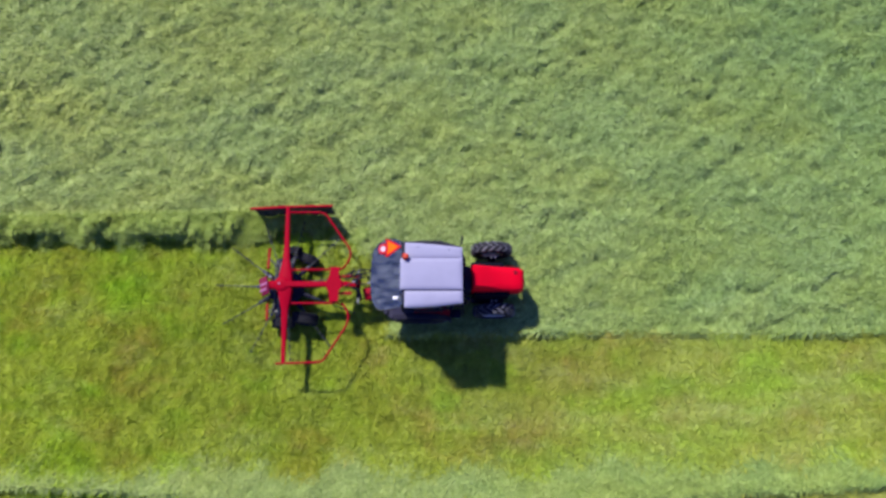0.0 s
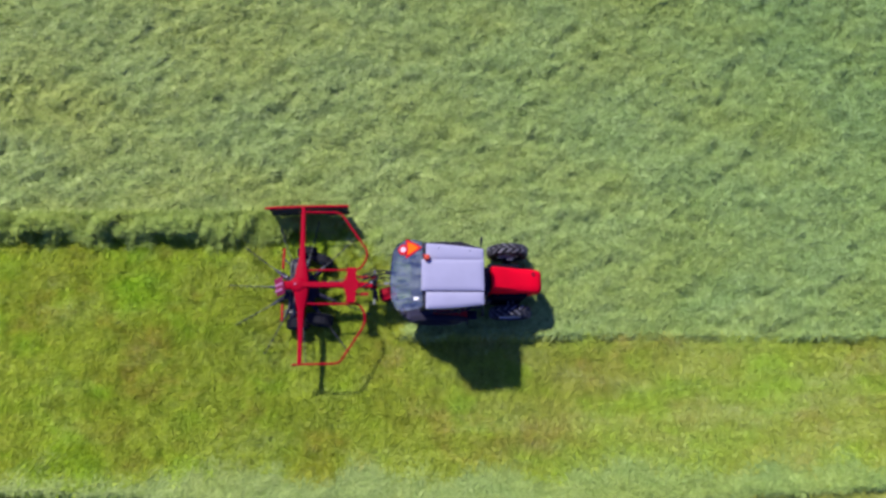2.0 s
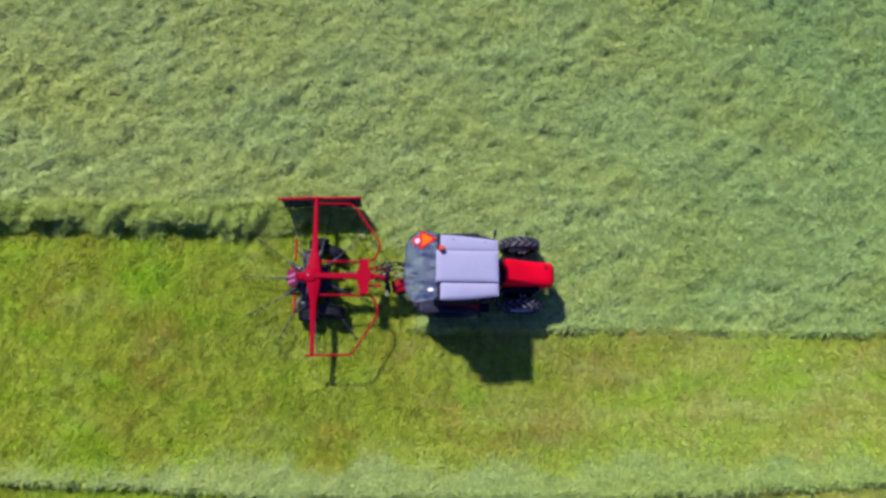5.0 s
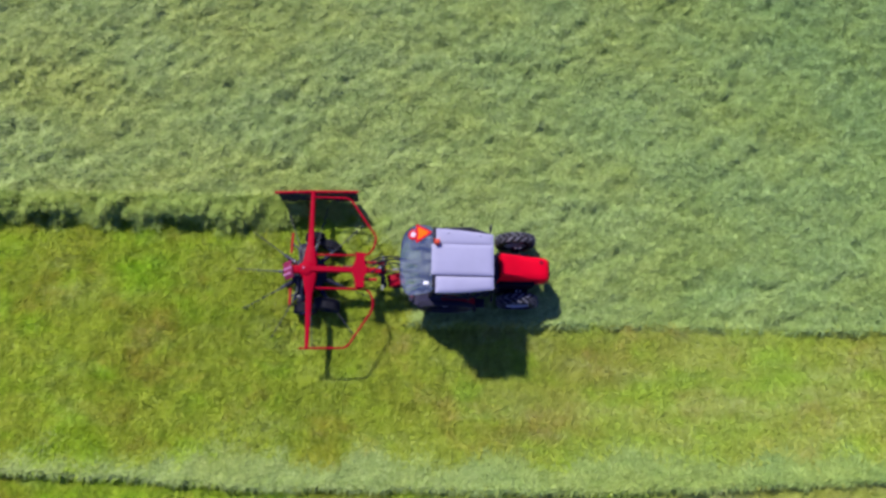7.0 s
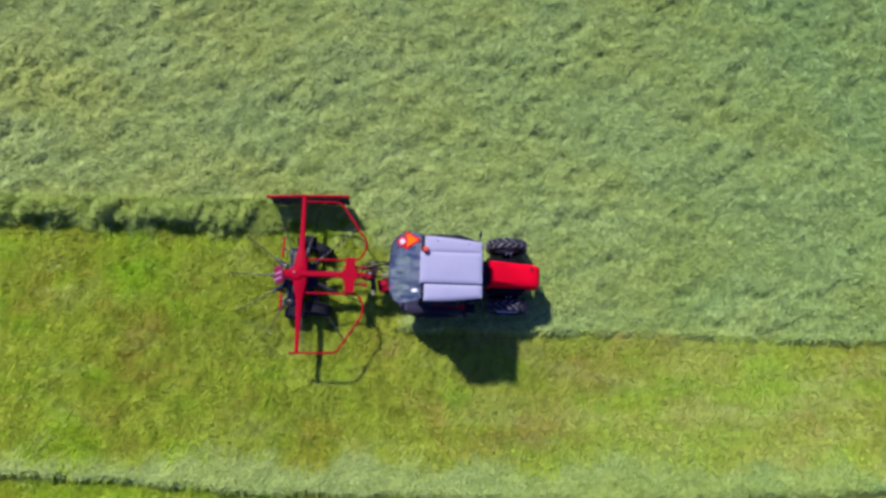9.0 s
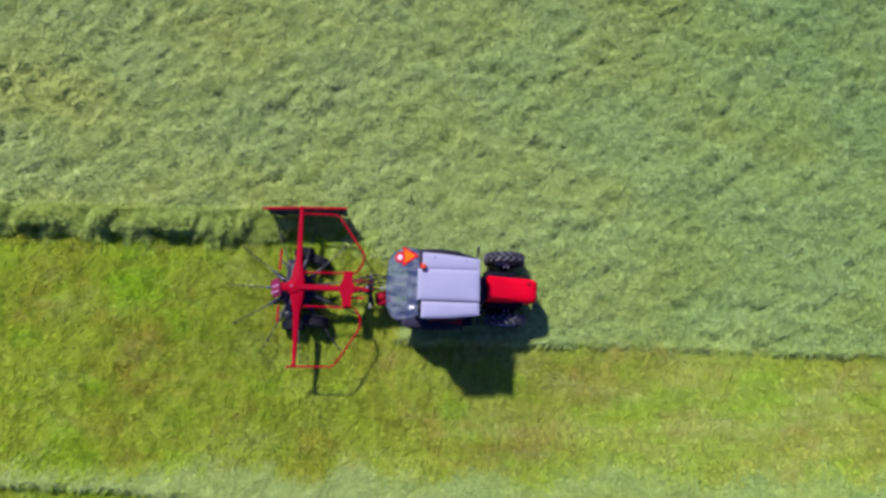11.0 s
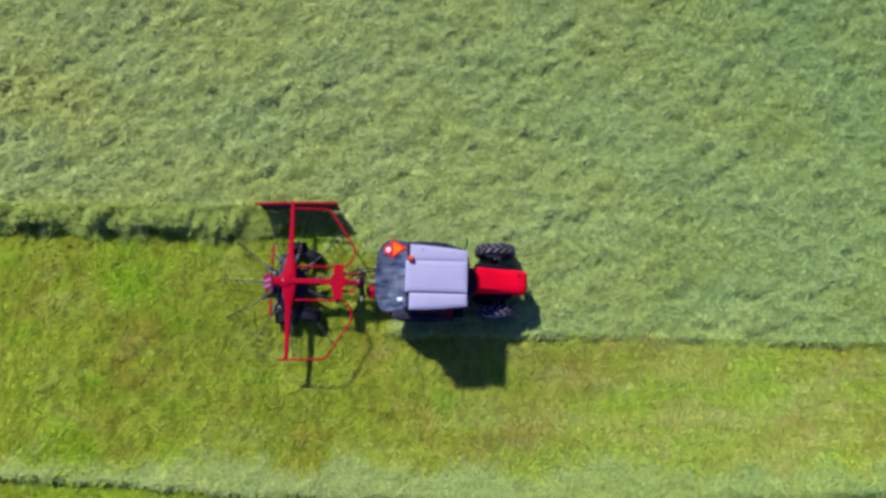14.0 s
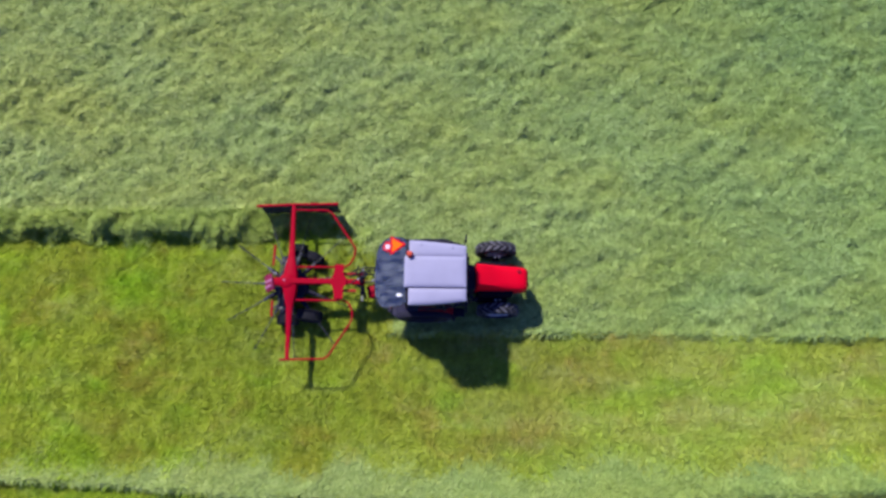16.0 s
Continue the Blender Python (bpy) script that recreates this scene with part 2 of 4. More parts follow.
def box(sx, sy, sz, at=(0, 0, 0), bevel=0.012, turn=(0, 0, 0), seg=2, bm=None):
    bm = bm or bmesh.new()
    made = bmesh.ops.create_cube(bm, size=1.0)["verts"]
    bmesh.ops.scale(bm, vec=(sx, sy, sz), verts=made)
    if bevel:
        edges = list({e for v in made for e in v.link_edges})
        made = list({v for f in bmesh.ops.bevel(bm, geom=edges, offset=min(bevel, 0.45 * min(sx, sy, sz)), segments=seg, profile=0.5, affect="EDGES")["faces"] for v in f.verts} | {v for v in made if v.is_valid})
    bmesh.ops.transform(bm, matrix=pose(*at, *turn), verts=made)
    return bm


def rounded_path(pts, radius, steps=5):
    """A polyline with its corners rounded."""
    pts = [Vector(p) for p in pts]
    out = [pts[0]]
    for a, b, c in zip(pts, pts[1:], pts[2:]):
        r = min(radius, 0.45 * (a - b).length, 0.45 * (c - b).length)
        p, q = b + (a - b).normalized() * r, b + (c - b).normalized() * r
        for i in range(steps + 1):
            t = i / steps
            out.append(p * (1 - t) ** 2 + b * 2 * t * (1 - t) + q * t * t)
    return out + [pts[-1]]


def tube(pts, r, n=10, bend=0.0, bm=None, radii=None, flat=1.0, square=False):
    """A closed tube along points; square gives a box section with eased corners."""
    bm = bm or bmesh.new()
    path = rounded_path(pts, bend) if bend else [Vector(p) for p in pts]
    up, rings = Vector((0, 0, 1)), []
    if square:
        section = [(math.copysign(1, c) * (1 if abs(c) > 0.6 else 0.82), math.copysign(1, s) * (1 if abs(s) > 0.6 else 0.82))
                   for c, s in ((math.cos(a), math.sin(a)) for a in (math.tau * (i + 0.5) / 8 for i in range(8)))]
    else:
        section = [(math.cos(math.tau * i / n), math.sin(math.tau * i / n)) for i in range(n)]
    for i, p in enumerate(path):
        d = (path[min(i + 1, len(path) - 1)] - path[max(i - 1, 0)]).normalized()
        side = d.cross(up)
        side = side.normalized() if side.length > 0.05 else Vector((0, 1, 0)).cross(d).normalized()
        rise = side.cross(d).normalized()
        k = radii[i] if radii else r
        rings.append([bm.verts.new(p + side * k * a + rise * k * flat * b) for a, b in section])
    for a, b in zip(rings, rings[1:]):
        for i in range(len(a)):
            j = (i + 1) % len(a)
            bm.faces.new((a[i], a[j], b[j], b[i]))
    bm.faces.new(rings[0][::-1])
    bm.faces.new(rings[-1])
    return bm


def turned(profile, steps=32, at=(0, 0, 0), axis="y", bm=None):
    """A solid of revolution; profile rows are (radius, along the axis), closed at both ends on the axis or looped."""
    bm = bm or bmesh.new()
    rings = []
    for i in range(steps):
        a = math.tau * i / steps
        ring = []
        for r, h in profile:
            p = {"y": (r * math.cos(a), h, r * math.sin(a)), "z": (r * math.cos(a), r * math.sin(a), h), "x": (h, r * math.cos(a), r * math.sin(a))}[axis]
            ring.append(bm.verts.new(Vector(p) + Vector(at)))
        rings.append(ring)
    for i in range(steps):
        a, b = rings[i], rings[(i + 1) % steps]
        for j in range(len(profile) - 1):
            bm.faces.new((a[j], a[j + 1], b[j + 1], b[j]))
    bmesh.ops.remove_doubles(bm, verts=[v for ring in rings for v in ring], dist=1e-5)
    return bm


def slab(outline, thick, lift=lambda x, y: 0.0, bevel=0.0, bm=None):
    """A plate with the given outline (x, y) whose top follows lift(x, y)."""
    bm = bm or bmesh.new()
    top = [bm.verts.new((x, y, lift(x, y))) for x, y in outline]
    low = [bm.verts.new((x, y, lift(x, y) - thick)) for x, y in outline]
    faces = [bm.faces.new(top), bm.faces.new(low[::-1])]
    for i in range(len(top)):
        j = (i + 1) % len(top)
        faces.append(bm.faces.new((top[i], low[i], low[j], top[j])))
    if bevel:
        bmesh.ops.recalc_face_normals(bm, faces=faces)
        bmesh.ops.bevel(bm, geom=list(faces[0].edges), offset=bevel, segments=3, profile=0.5, affect="EDGES")
    return bm


def eased(outline, radius, steps=5):
    """A closed outline with rounded corners."""
    n, out = len(outline), []
    for i in range(n):
        a, b, c = (Vector(outline[(i + k) % n]) for k in (-1, 0, 1))
        r = min(radius, 0.45 * (a - b).length, 0.45 * (c - b).length)
        p, q = b + (a - b).normalized() * r, b + (c - b).normalized() * r
        for k in range(steps + 1):
            t = k / steps
            v = p * (1 - t) ** 2 + b * 2 * t * (1 - t) + q * t * t
            out.append((v.x, v.y))
    return out


# ---------------------------------------------------------------- field
def hashed(ix, iy, seed):
    h = (ix.astype(np.int64) * 374761393 + iy.astype(np.int64) * 668265263 + seed * 1442695041) & 0x7FFFFFFF
    h = ((h ^ (h >> 13)) * 1274126177) & 0x7FFFFFFF
    return ((h ^ (h >> 16)) & 0xFFFF) / 65535.0


def lattice(x, y, seed):
    ix, iy = np.floor(x), np.floor(y)
    fx, fy = x - ix, y - iy
    fx, fy = fx * fx * (3 - 2 * fx), fy * fy * (3 - 2 * fy)
    a, b = hashed(ix, iy, seed), hashed(ix + 1, iy, seed)
    c, d = hashed(ix, iy + 1, seed), hashed(ix + 1, iy + 1, seed)
    return (a + (b - a) * fx) * (1 - fy) + (c + (d - c) * fx) * fy


def cloud(x, y, scale, seed, octaves=3):
    """Smooth noise from 0 to 1; scale is the size of a lump in metres."""
    total, amp, norm = 0.0, 1.0, 0.0
    for o in range(octaves):
        k = 2.0 ** o / scale
        total, norm, amp = total + amp * lattice(x * k + 17.3 * o, y * k - 9.1 * o, seed + o), norm + amp, amp * 0.55
    return total / norm


def ease(v, lo, hi):
    t = np.clip((v - lo) / (hi - lo), 0, 1)
    return t * t * (3 - 2 * t)


HUB_X, HUB_Y, SWEEP = -3.20, -1.00, 2.05      # the rake's rotor


def seam_y(x):
    return -2.22 - 0.012 * x + 0.07 * (cloud(x, x * 0, 0.9, 5) - 0.5) + 0.12 * (cloud(x, x * 0, 5.0, 6, 1) - 0.5)


def ridge_y(x, y):
    """The foot of the fresh windrow behind the rake, running back in bays."""
    return 0.31 + 0.26 * bays(x, y) + 0.30 * (cloud(x, y, 0.13, 12, 2) - 0.5) + 0.14 * (cloud(x, x * 0, 3.0, 9, 1) - 0.5)


def bays(x, y):
    """1 where the windrow's edge overhangs a steep bay, 0 where a tongue of hay slides down."""
    return ease(cloud(x, y * 0.4, 0.34, 8, 3), 0.36, 0.53)


def old_ridge_y(x):
    """The steep foot of the earlier windrow."""
    return -6.10 + 0.0032 * np.minimum(x * x, 200) - 0.024 * x + 0.20 * (cloud(x, x * 0 + 7, 0.9, 11, 3) - 0.5)


def lies(x, y):
    """How far (x, y) belongs to spread hay, to the fresh windrow, and to the earlier windrow (each 0 to 1)."""
    swept = ease(np.hypot(x - HUB_X, y - HUB_Y) + 0.35 * (cloud(x, y, 0.5, 21) - 0.5), SWEEP - 0.1, SWEEP + 0.12)
    behind = ease(x, HUB_X - 0.1, HUB_X + 0.15)
    north = ease(y, 0.66, 0.82)
    strip = ease(y - seam_y(x), -0.03, 0.05) * behind * swept * np.maximum(ease(y, -1.6, -1.3), ease(x, -1.05, -0.65))
    hay = np.maximum(north, strip)
    bay = bays(x, y)
    fresh = ease((y - ridge_y(x, y)) / (0.26 - 0.20 * bay), -1.0, 0.8) * (1 - ease(y, 0.80, 1.10)) * (1 - ease(x + 0.5 * (cloud(x, y, 0.35, 16, 2) - 0.5), -2.9, -2.2))
    oy = old_ridge_y(x)
    wave = -5.10 + 0.035 * np.clip(-x, 0, 10) + 1.3 * (cloud(x, y, 0.9, 31) - 0.5)
    old = ease(y - oy, -0.03, 0.04) * (1 - ease(y, wave - 0.5, wave + 0.5))
    return hay, fresh, old


def height(x, y):
    hay, fresh, old = lies(x, y)
    u, v = 0.82 * x + 0.57 * y, -0.57 * x + 0.82 * y
    wx, wy = 0.5 * (cloud(x, y, 1.3, 43, 2) - 0.5), 0.5 * (cloud(x, y, 1.3, 47, 2) - 0.5)
    lumps = cloud(u * 0.82 + wx, v + wy, 0.36, 41, 4)
    pits = ease(cloud(u * 0.75 + wy, v * 1.1 + wx, 0.40, 51, 3), 0.60, 0.76)
    spread = 0.10 + 0.25 * (lumps - 0.42) + 0.12 * (cloud(u * 0.5, v, 1.5, 61, 2) - 0.5) - 0.11 * pits
    short = 0.03 + 0.22 * (cloud(x, y, 0.26, 71, 3) - 0.5)
    spread = np.maximum(spread, 0.02) + 0.07 * np.exp(-((y - seam_y(x) - 0.06) / 0.13) ** 2)
    spread = spread + 0.16 * np.exp(-((y - 1.00 - 0.05 * (cloud(x, x * 0, 1.2, 14, 1) - 0.5)) / 0.06) ** 2) * (1 - ease(x, -4.6, -4.1))
    h = short + hay * spread
    ry = ridge_y(x, y)
    crest = 0.28 + 0.24 * bays(x, y) - 0.22 * np.clip((y - ry) / 0.5, 0, 1) + 0.36 * (cloud(x, y, 0.34, 81, 3) - 0.5) + 0.24 * (cloud(x, y, 0.13, 85, 2) - 0.5)
    crest = crest * (1 - 0.55 * ease(x, -3.9, -2.9))
    h = np.maximum(h, fresh * crest)
    oy = old_ridge_y(x)
    slope = np.clip(1 - (y - oy) / 1.3, 0, 1)
    h = np.maximum(h, old * (0.05 + 0.28 * slope ** 1.4 + 0.22 * (lumps - 0.5)))
    far = np.clip(1 - (np.maximum(np.abs(x) - 18, 0) + np.maximum(np.abs(y) - 12, 0)) / 6, 0, 1)
    return h * far + 0.06 * (1 - far)


def spaced(lo, hi, step, reach):
    mid = list(np.arange(lo, hi, step))
    out, d, a, b = [], step, lo, hi
    left, right = [], []
    while a > -reach or b < reach:
        d *= 1.35
        a, b = a - d, b + d
        left.append(a), right.append(b)
    return np.array(left[::-1] + mid + right)


def field_sheet():
    xs, ys = spaced(-14.0, 15.5, 0.06, 1500), spaced(-8.2, 10.0, 0.06, 1500)
    X, Y = np.meshgrid(xs, ys)
    Z = height(X.ravel(), Y.ravel())
    co = np.stack([X.ravel(), Y.ravel(), Z], 1)
    nx, ny = len(xs), len(ys)
    i = (np.arange(ny - 1)[:, None] * nx + np.arange(nx - 1)[None, :]).ravel()
    quads = np.stack([i, i + 1, i + nx + 1, i + nx], 1)
    me = bpy.data.meshes.new("ground")
    me.vertices.add(len(co))
    me.vertices.foreach_set("co", co.ravel())
    me.loops.add(quads.size)
    me.loops.foreach_set("vertex_index", quads.ravel())
    me.polygons.add(len(quads))
    me.polygons.foreach_set("loop_start", np.arange(0, quads.size, 4))
    at = me.attributes.new("hay", "FLOAT", "POINT")
    at.data.foreach_set("value", np.max(lies(X.ravel(), Y.ravel()), axis=0).astype(np.float32))
    me.update(calc_edges=True)
    me.shade_smooth()
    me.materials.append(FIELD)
    return tagged(new("ground", me), "mown meadow with yellow-green stubble and spread cut grass", "field", kind="structure")


def strands(name, want, count, region, length, width, rise, sink, heading, spread, mat, label, category, seed, fade=False):
    """Loose blades over a region, each one a thin leaning sliver; want(x, y) is the chance of one."""
    rng = np.random.default_rng(seed)
    x0, x1, y0, y1 = region
    x, y = rng.uniform(x0, x1, count), rng.uniform(y0, y1, count)
    thin = np.clip(np.minimum(np.minimum(x - x0, x1 - x), np.minimum(y - y0, y1 - y)) / 2.2 + (0 if fade else 9), 0, 1)
    keep = rng.uniform(0, 1, count) < want(x, y) * thin
    x, y = x[keep], y[keep]
    n = len(x)
    ang = heading + spread * (cloud(x, y, 0.7, seed + 3, 2) - 0.5) * 2 + rng.normal(0, 0.8, n) + math.pi * (rng.uniform(0, 1, n) < 0.5)
    ln = length * rng.uniform(0.5, 1.5, n)
    wd = width * rng.uniform(0.6, 1.4, n)
    dx, dy = np.cos(ang), np.sin(ang)
    z = height(x, y) - sink
    tx, ty = x + dx * ln, y + dy * ln
    up = np.maximum(height(tx, ty) - height(x, y), -0.10) * 0.7 + rng.uniform(0.1, 1.0, n) * rise
    tilt = rng.normal(0, 0.35, n) * wd
    co = np.empty((n, 3, 3))
    co[:, 0] = np.stack([x - dy * wd / 2, y + dx * wd / 2, z + tilt], 1)
    co[:, 1] = np.stack([x + dy * wd / 2, y - dx * wd / 2, z - tilt], 1)
    co[:, 2] = np.stack([tx, ty, z + up + sink * 0.6], 1)
    me = bpy.data.meshes.new(name)
    me.vertices.add(3 * n)
    me.vertices.foreach_set("co", co.ravel())
    me.loops.add(3 * n)
    me.loops.foreach_set("vertex_index", np.arange(3 * n))
    me.polygons.add(n)
    me.polygons.foreach_set("loop_start", np.arange(0, 3 * n, 3))
    me.update(calc_edges=True)
    me.materials.append(mat)
    return tagged(new(name, me), label, category, kind="stuff")


field_sheet()
VIEW = (-15.5, 17.0, -9.6, 11.8)
strands("spread_hay", lambda x, y: lies(x, y)[0], 1560000, VIEW, 0.15, 0.022, 0.06, 0.015, 0.55, 1.6, HAY,
        "spread pale green cut grass drying on the meadow", "hay", 101, True)
strands("windrow", lambda x, y: lies(x, y)[1], 330000, (-15.5, -2.0, 0.0, 1.1), 0.15, 0.020, 0.16, 0.02, 0.4, 1.8, FRESH,
        "freshly raked pale green windrow of cut grass with a shaded foot", "windrow", 102)
strands("windrow", lambda x, y: lies(x, y)[2], 310000, (-15.5, 17.0, -6.6, -4.2), 0.14, 0.020, 0.06, 0.015, 0.9, 1.4, PALE,
        "low grey-green windrow of cut grass beside raked stubble", "windrow", 103)
strands("stubble_grass", lambda x, y: 1 - np.max(lies(x, y), axis=0), 2150000, (-15.5, 17.0, -9.6, 1.0), 0.16, 0.026, 0.13, 0.010, 1.15, 0.6, STUBBLE,
        "short yellow-green stubble grass with lime and brown patches", "grass", 104, True)


# ---------------------------------------------------------------- wheels
def tyre_mesh(radius, width, rim, lugs, lug_high):
    """A carcass with rounded shoulders and two rows of slanted lugs meeting near the middle."""
    w, s = width / 2, 0.16 * width
    r = radius - lug_high
    profile = [(rim, -w * 0.78), (rim + 0.02, -w * 0.86), ((r + rim) / 2, -w), (r - s, -w * 0.97), (r - s * 0.25, -w * 0.82), (r, -w * 0.5), (r + 0.004, 0),
               (r, w * 0.5), (r - s * 0.25, w * 0.82), (r - s, w * 0.97), ((r + rim) / 2, w), (rim + 0.02, w * 0.86), (rim, w * 0.78), (rim, -w * 0.78)]
    carcass, bm = turned(profile, 40), bmesh.new()
    for i in range(lugs):
        for side in (-1, 1):
            a0 = math.tau * (i + (0.5 if side > 0 else 0)) / lugs
            da = math.tau / lugs
            rows = []
            for k, (h, turn_by, out) in enumerate(((0.02, 0.0, 1.0), (0.5, 0.42, 1.0), (0.86, 0.72, 0.93), (0.99, 0.8, 0.80))):
                a = a0 + turn_by * da
                half = 0.19 * da
                row = []
                for aa, rr in ((a - half * 1.25, r - 0.03 - (1 - out) * 0.1), (a - half, r + lug_high * 1.0 - (1 - out) * 0.30), (a + half, r + lug_high * 1.0 - (1 - out) * 0.30), (a + half * 1.25, r - 0.03 - (1 - out) * 0.1)):
                    row.append(bm.verts.new((rr * math.cos(aa), side * w * h, rr * math.sin(aa))))
                rows.append(row)
            for p, q in zip(rows, rows[1:]):
                for j in range(3):
                    bm.faces.new((p[j], p[j + 1], q[j + 1], q[j]))
            bm.faces.new(rows[0])
            bm.faces.new(rows[-1][::-1])
    return carcass, bm


def rim_mesh(rim, width):
    w = width / 2
    bm = turned([(rim + 0.012, -w * 0.8), (rim + 0.012, -w * 0.74), (rim * 0.93, -w * 0.7), (rim * 0.88, -w * 0.2), (rim * 0.6, 0.0), (rim * 0.35, 0.04), (0.0, 0.05),
                 ], 32)
    turned([(0.0, 0.075), (rim * 0.36, 0.065), (rim * 0.62, 0.03), (rim * 0.90, -w * 0.1), (rim * 0.95, w * 0.7), (rim + 0.012, w * 0.74), (rim + 0.012, w * 0.8), (rim, w * 0.78), (rim, -w * 0.7)], 32, bm=bm)
    return bm


def hub_mesh(r, out):
    bm = turned([(0, out), (r * 0.7, out), (r, out - 0.03), (r, -0.02), (0, -0.02)], 20)
    for i in range(8):
        a = math.tau * i / 8
        turned([(0, 0.03), (0.016, 0.03), (0.018, 0), (0, 0)], 6, (r * 1.5 * math.cos(a), 0.05, r * 1.5 * math.sin(a)), bm=bm)
    return bm


def add_wheel(parent, name, x, y, radius, width, rim, lugs, lug_high, rim_paint):
    """A wheel (its tyre) with rim and hub; the outside of the wheel faces away from the middle."""
    carcass, tread = tyre_mesh(radius, width, rim, lugs, lug_high)
    tyre = part(name, carcass, DARK_RUBBER, parent, "black tractor tyre with chevron lugs")
    tyre.location = (x, y, radius)
    if y < 0:
        tyre.rotation_euler = (0, 0, math.pi)
    # lugs paler than the carcass, their highlights being in the colour
    part("tread", tread, RUBBER, tyre, "dusty grey chevron lugs, lightened for their highlights")
    part("rim", rim_mesh(rim, width), rim_paint, tyre, "grey steel rim")
    part("hub", hub_mesh(rim * 0.33, 0.11), STEEL, tyre)
    return tyre


# ---------------------------------------------------------------- tractor
def build_tractor():
    """Local axes: x ahead, y to the left of the driver, z up; the origin is on the ground under the cab."""
    T = empty("tractor", -0.045, -1.00, 0.02, "compact red tractor with a white cab roof standing on cut grass", "tractor", turn=-0.9)
    for x, y in ((1.93, 0.90), (1.96, -0.63)):
        add_wheel(T, "front_wheel", x, y, 0.52, 0.275, 0.28, 17, 0.035, RIM)
    for y in (0.70, -0.70):
        add_wheel(T, "rear_wheel", 0.16, y, 0.68, 0.40, 0.38, 19, 0.045, BLACK)

    # chassis, engine and axles
    bm = box(2.1, 0.40, 0.42, (1.0, 0, 0.66), 0.04)
    box(0.9, 0.46, 0.40, (1.95, 0, 0.82), 0.05, bm=bm)
    box(0.75, 0.50, 0.46, (-0.02, 0, 0.72), 0.06, bm=bm)
    part("chassis", bm, BLACK, T, "dark cast-iron engine and gearbox housing")
    for s in (1, -1):
        part("engine_side", box(0.86, 0.16, 0.52, (1.86, s * 0.28, 0.92), 0.05), DIM_IRON, T, "black engine side with pipes and filters")
        # rail added to fill the dark gap between bonnet and wheel
        part("gap_filler", box(0.80, 0.20, 0.26, (1.80, s * 0.40 + 0.06, 0.62), 0.05), DIM_IRON, T, "black rail added to fill the dark gap beside the bonnet")
        part("filter_bowl", turned([(0, 0.10), (0.05, 0.10), (0.06, 0.06), (0.06, -0.10), (0, -0.11)], 14, (1.62, s * 0.34 + 0.02, 0.98), "z"), DIM_IRON, T)
        part("cooling_pipe", tube([(1.50, s * 0.35, 1.06), (1.80, s * 0.37, 1.10), (2.12, s * 0.35, 1.02), (2.26, s * 0.30, 0.90)], 0.022, 8, 0.08), DIM_IRON, T)
    part("front_axle", tube([(1.90, -0.66, 0.48), (1.90, -0.3, 0.46), (1.90, 0.3, 0.46), (1.90, 0.76, 0.48)], 0.075, 10, square=True), BLACK, T)
    part("rear_axle", tube([(0.16, -0.62, 0.68), (0.16, 0.62, 0.68)], 0.13, 14), BLACK, T)
    for s in (1, -1):
        ky = 0.665 if s > 0 else -0.415
        bm = turned([(0, 0.05), (0.07, 0.05), (0.085, 0.0), (0.085, -0.06), (0, -0.06)], 14, (1.93, ky, 0.56))
        box(0.09, 0.06, 0.30, (1.90, ky, 0.58), 0.02, bm=bm)
        box(0.20, 0.05, 0.06, (1.94, ky, 0.74), 0.015, bm=bm)
        knuckle = part("steering_knuckle", bm, DIM_IRON, T, "black steering knuckle with two pale bolts")
        for k in (-0.045, 0.055):
            part("bolt", turned([(0, 0.05), (0.020, 0.05), (0.023, 0.035), (0.027, 0.03), (0.027, -0.02), (0, -0.02)], 8, (1.94 + k, ky, 0.78), "z"), RIM, knuckle, "pale grey bolt head")
        part("tie_rod", tube([(1.74, s * 0.12, 0.52), (1.72, s * 0.55, 0.50)], 0.022, 8), STEEL, T)
        part("side_step", box(0.34, 0.22, 0.03, (0.98, s * 0.68, 0.48), 0.01), PLASTIC, T)
        part("fuel_tank" if s > 0 else "battery_box", box(0.52, 0.24, 0.36, (0.98, s * 0.42, 0.70), 0.05), PLASTIC, T)
    part("front_weight", box(0.20, 0.40, 0.24, (2.58, 0.04, 0.66), 0.03), DIM_IRON, T, "black front ballast bracket")

    # bonnet: cross sections along its length, rounded at the shoulders and at the nose
    bm, rings = bmesh.new(), []
    for x, half, top, low in ((1.38, 0.278, 1.80, 0.92), (1.52, 0.281, 1.74, 0.91), (1.72, 0.284, 1.62, 0.90), (2.02, 0.286, 1.46, 0.88), (2.36, 0.284, 1.35, 0.86), (2.50, 0.276, 1.31, 0.85), (2.58, 0.258, 1.26, 0.84), (2.622, 0.232, 1.20, 0.83), (2.632, 0.216, 1.12, 0.83)):
        ring = []
        for k, (a, b) in enumerate(((-1, 0.0), (-1.0, 0.45), (-0.985, 0.80), (-0.93, 0.93), (-0.80, 0.985), (-0.4, 1.0), (0, 1.004), (0.4, 1.0), (0.80, 0.985), (0.93, 0.93), (0.985, 0.80), (1.0, 0.45), (1, 0.0))):
            ring.append(bm.verts.new((x, a * half + 0.032 - 0.02 * (2.6 - x) / 1.3, low + (top - low) * b)))
        rings.append(ring)
    for a, b in zip(rings, rings[1:]):
        for i in range(len(a) - 1):
            bm.faces.new((a[i], a[i + 1], b[i + 1], b[i]))
    bm.faces.new(rings[-1])
    bm.faces.new(rings[0][::-1])
    hood = part("bonnet", bm, RED, T, "glossy bright red bonnet with rounded nose")
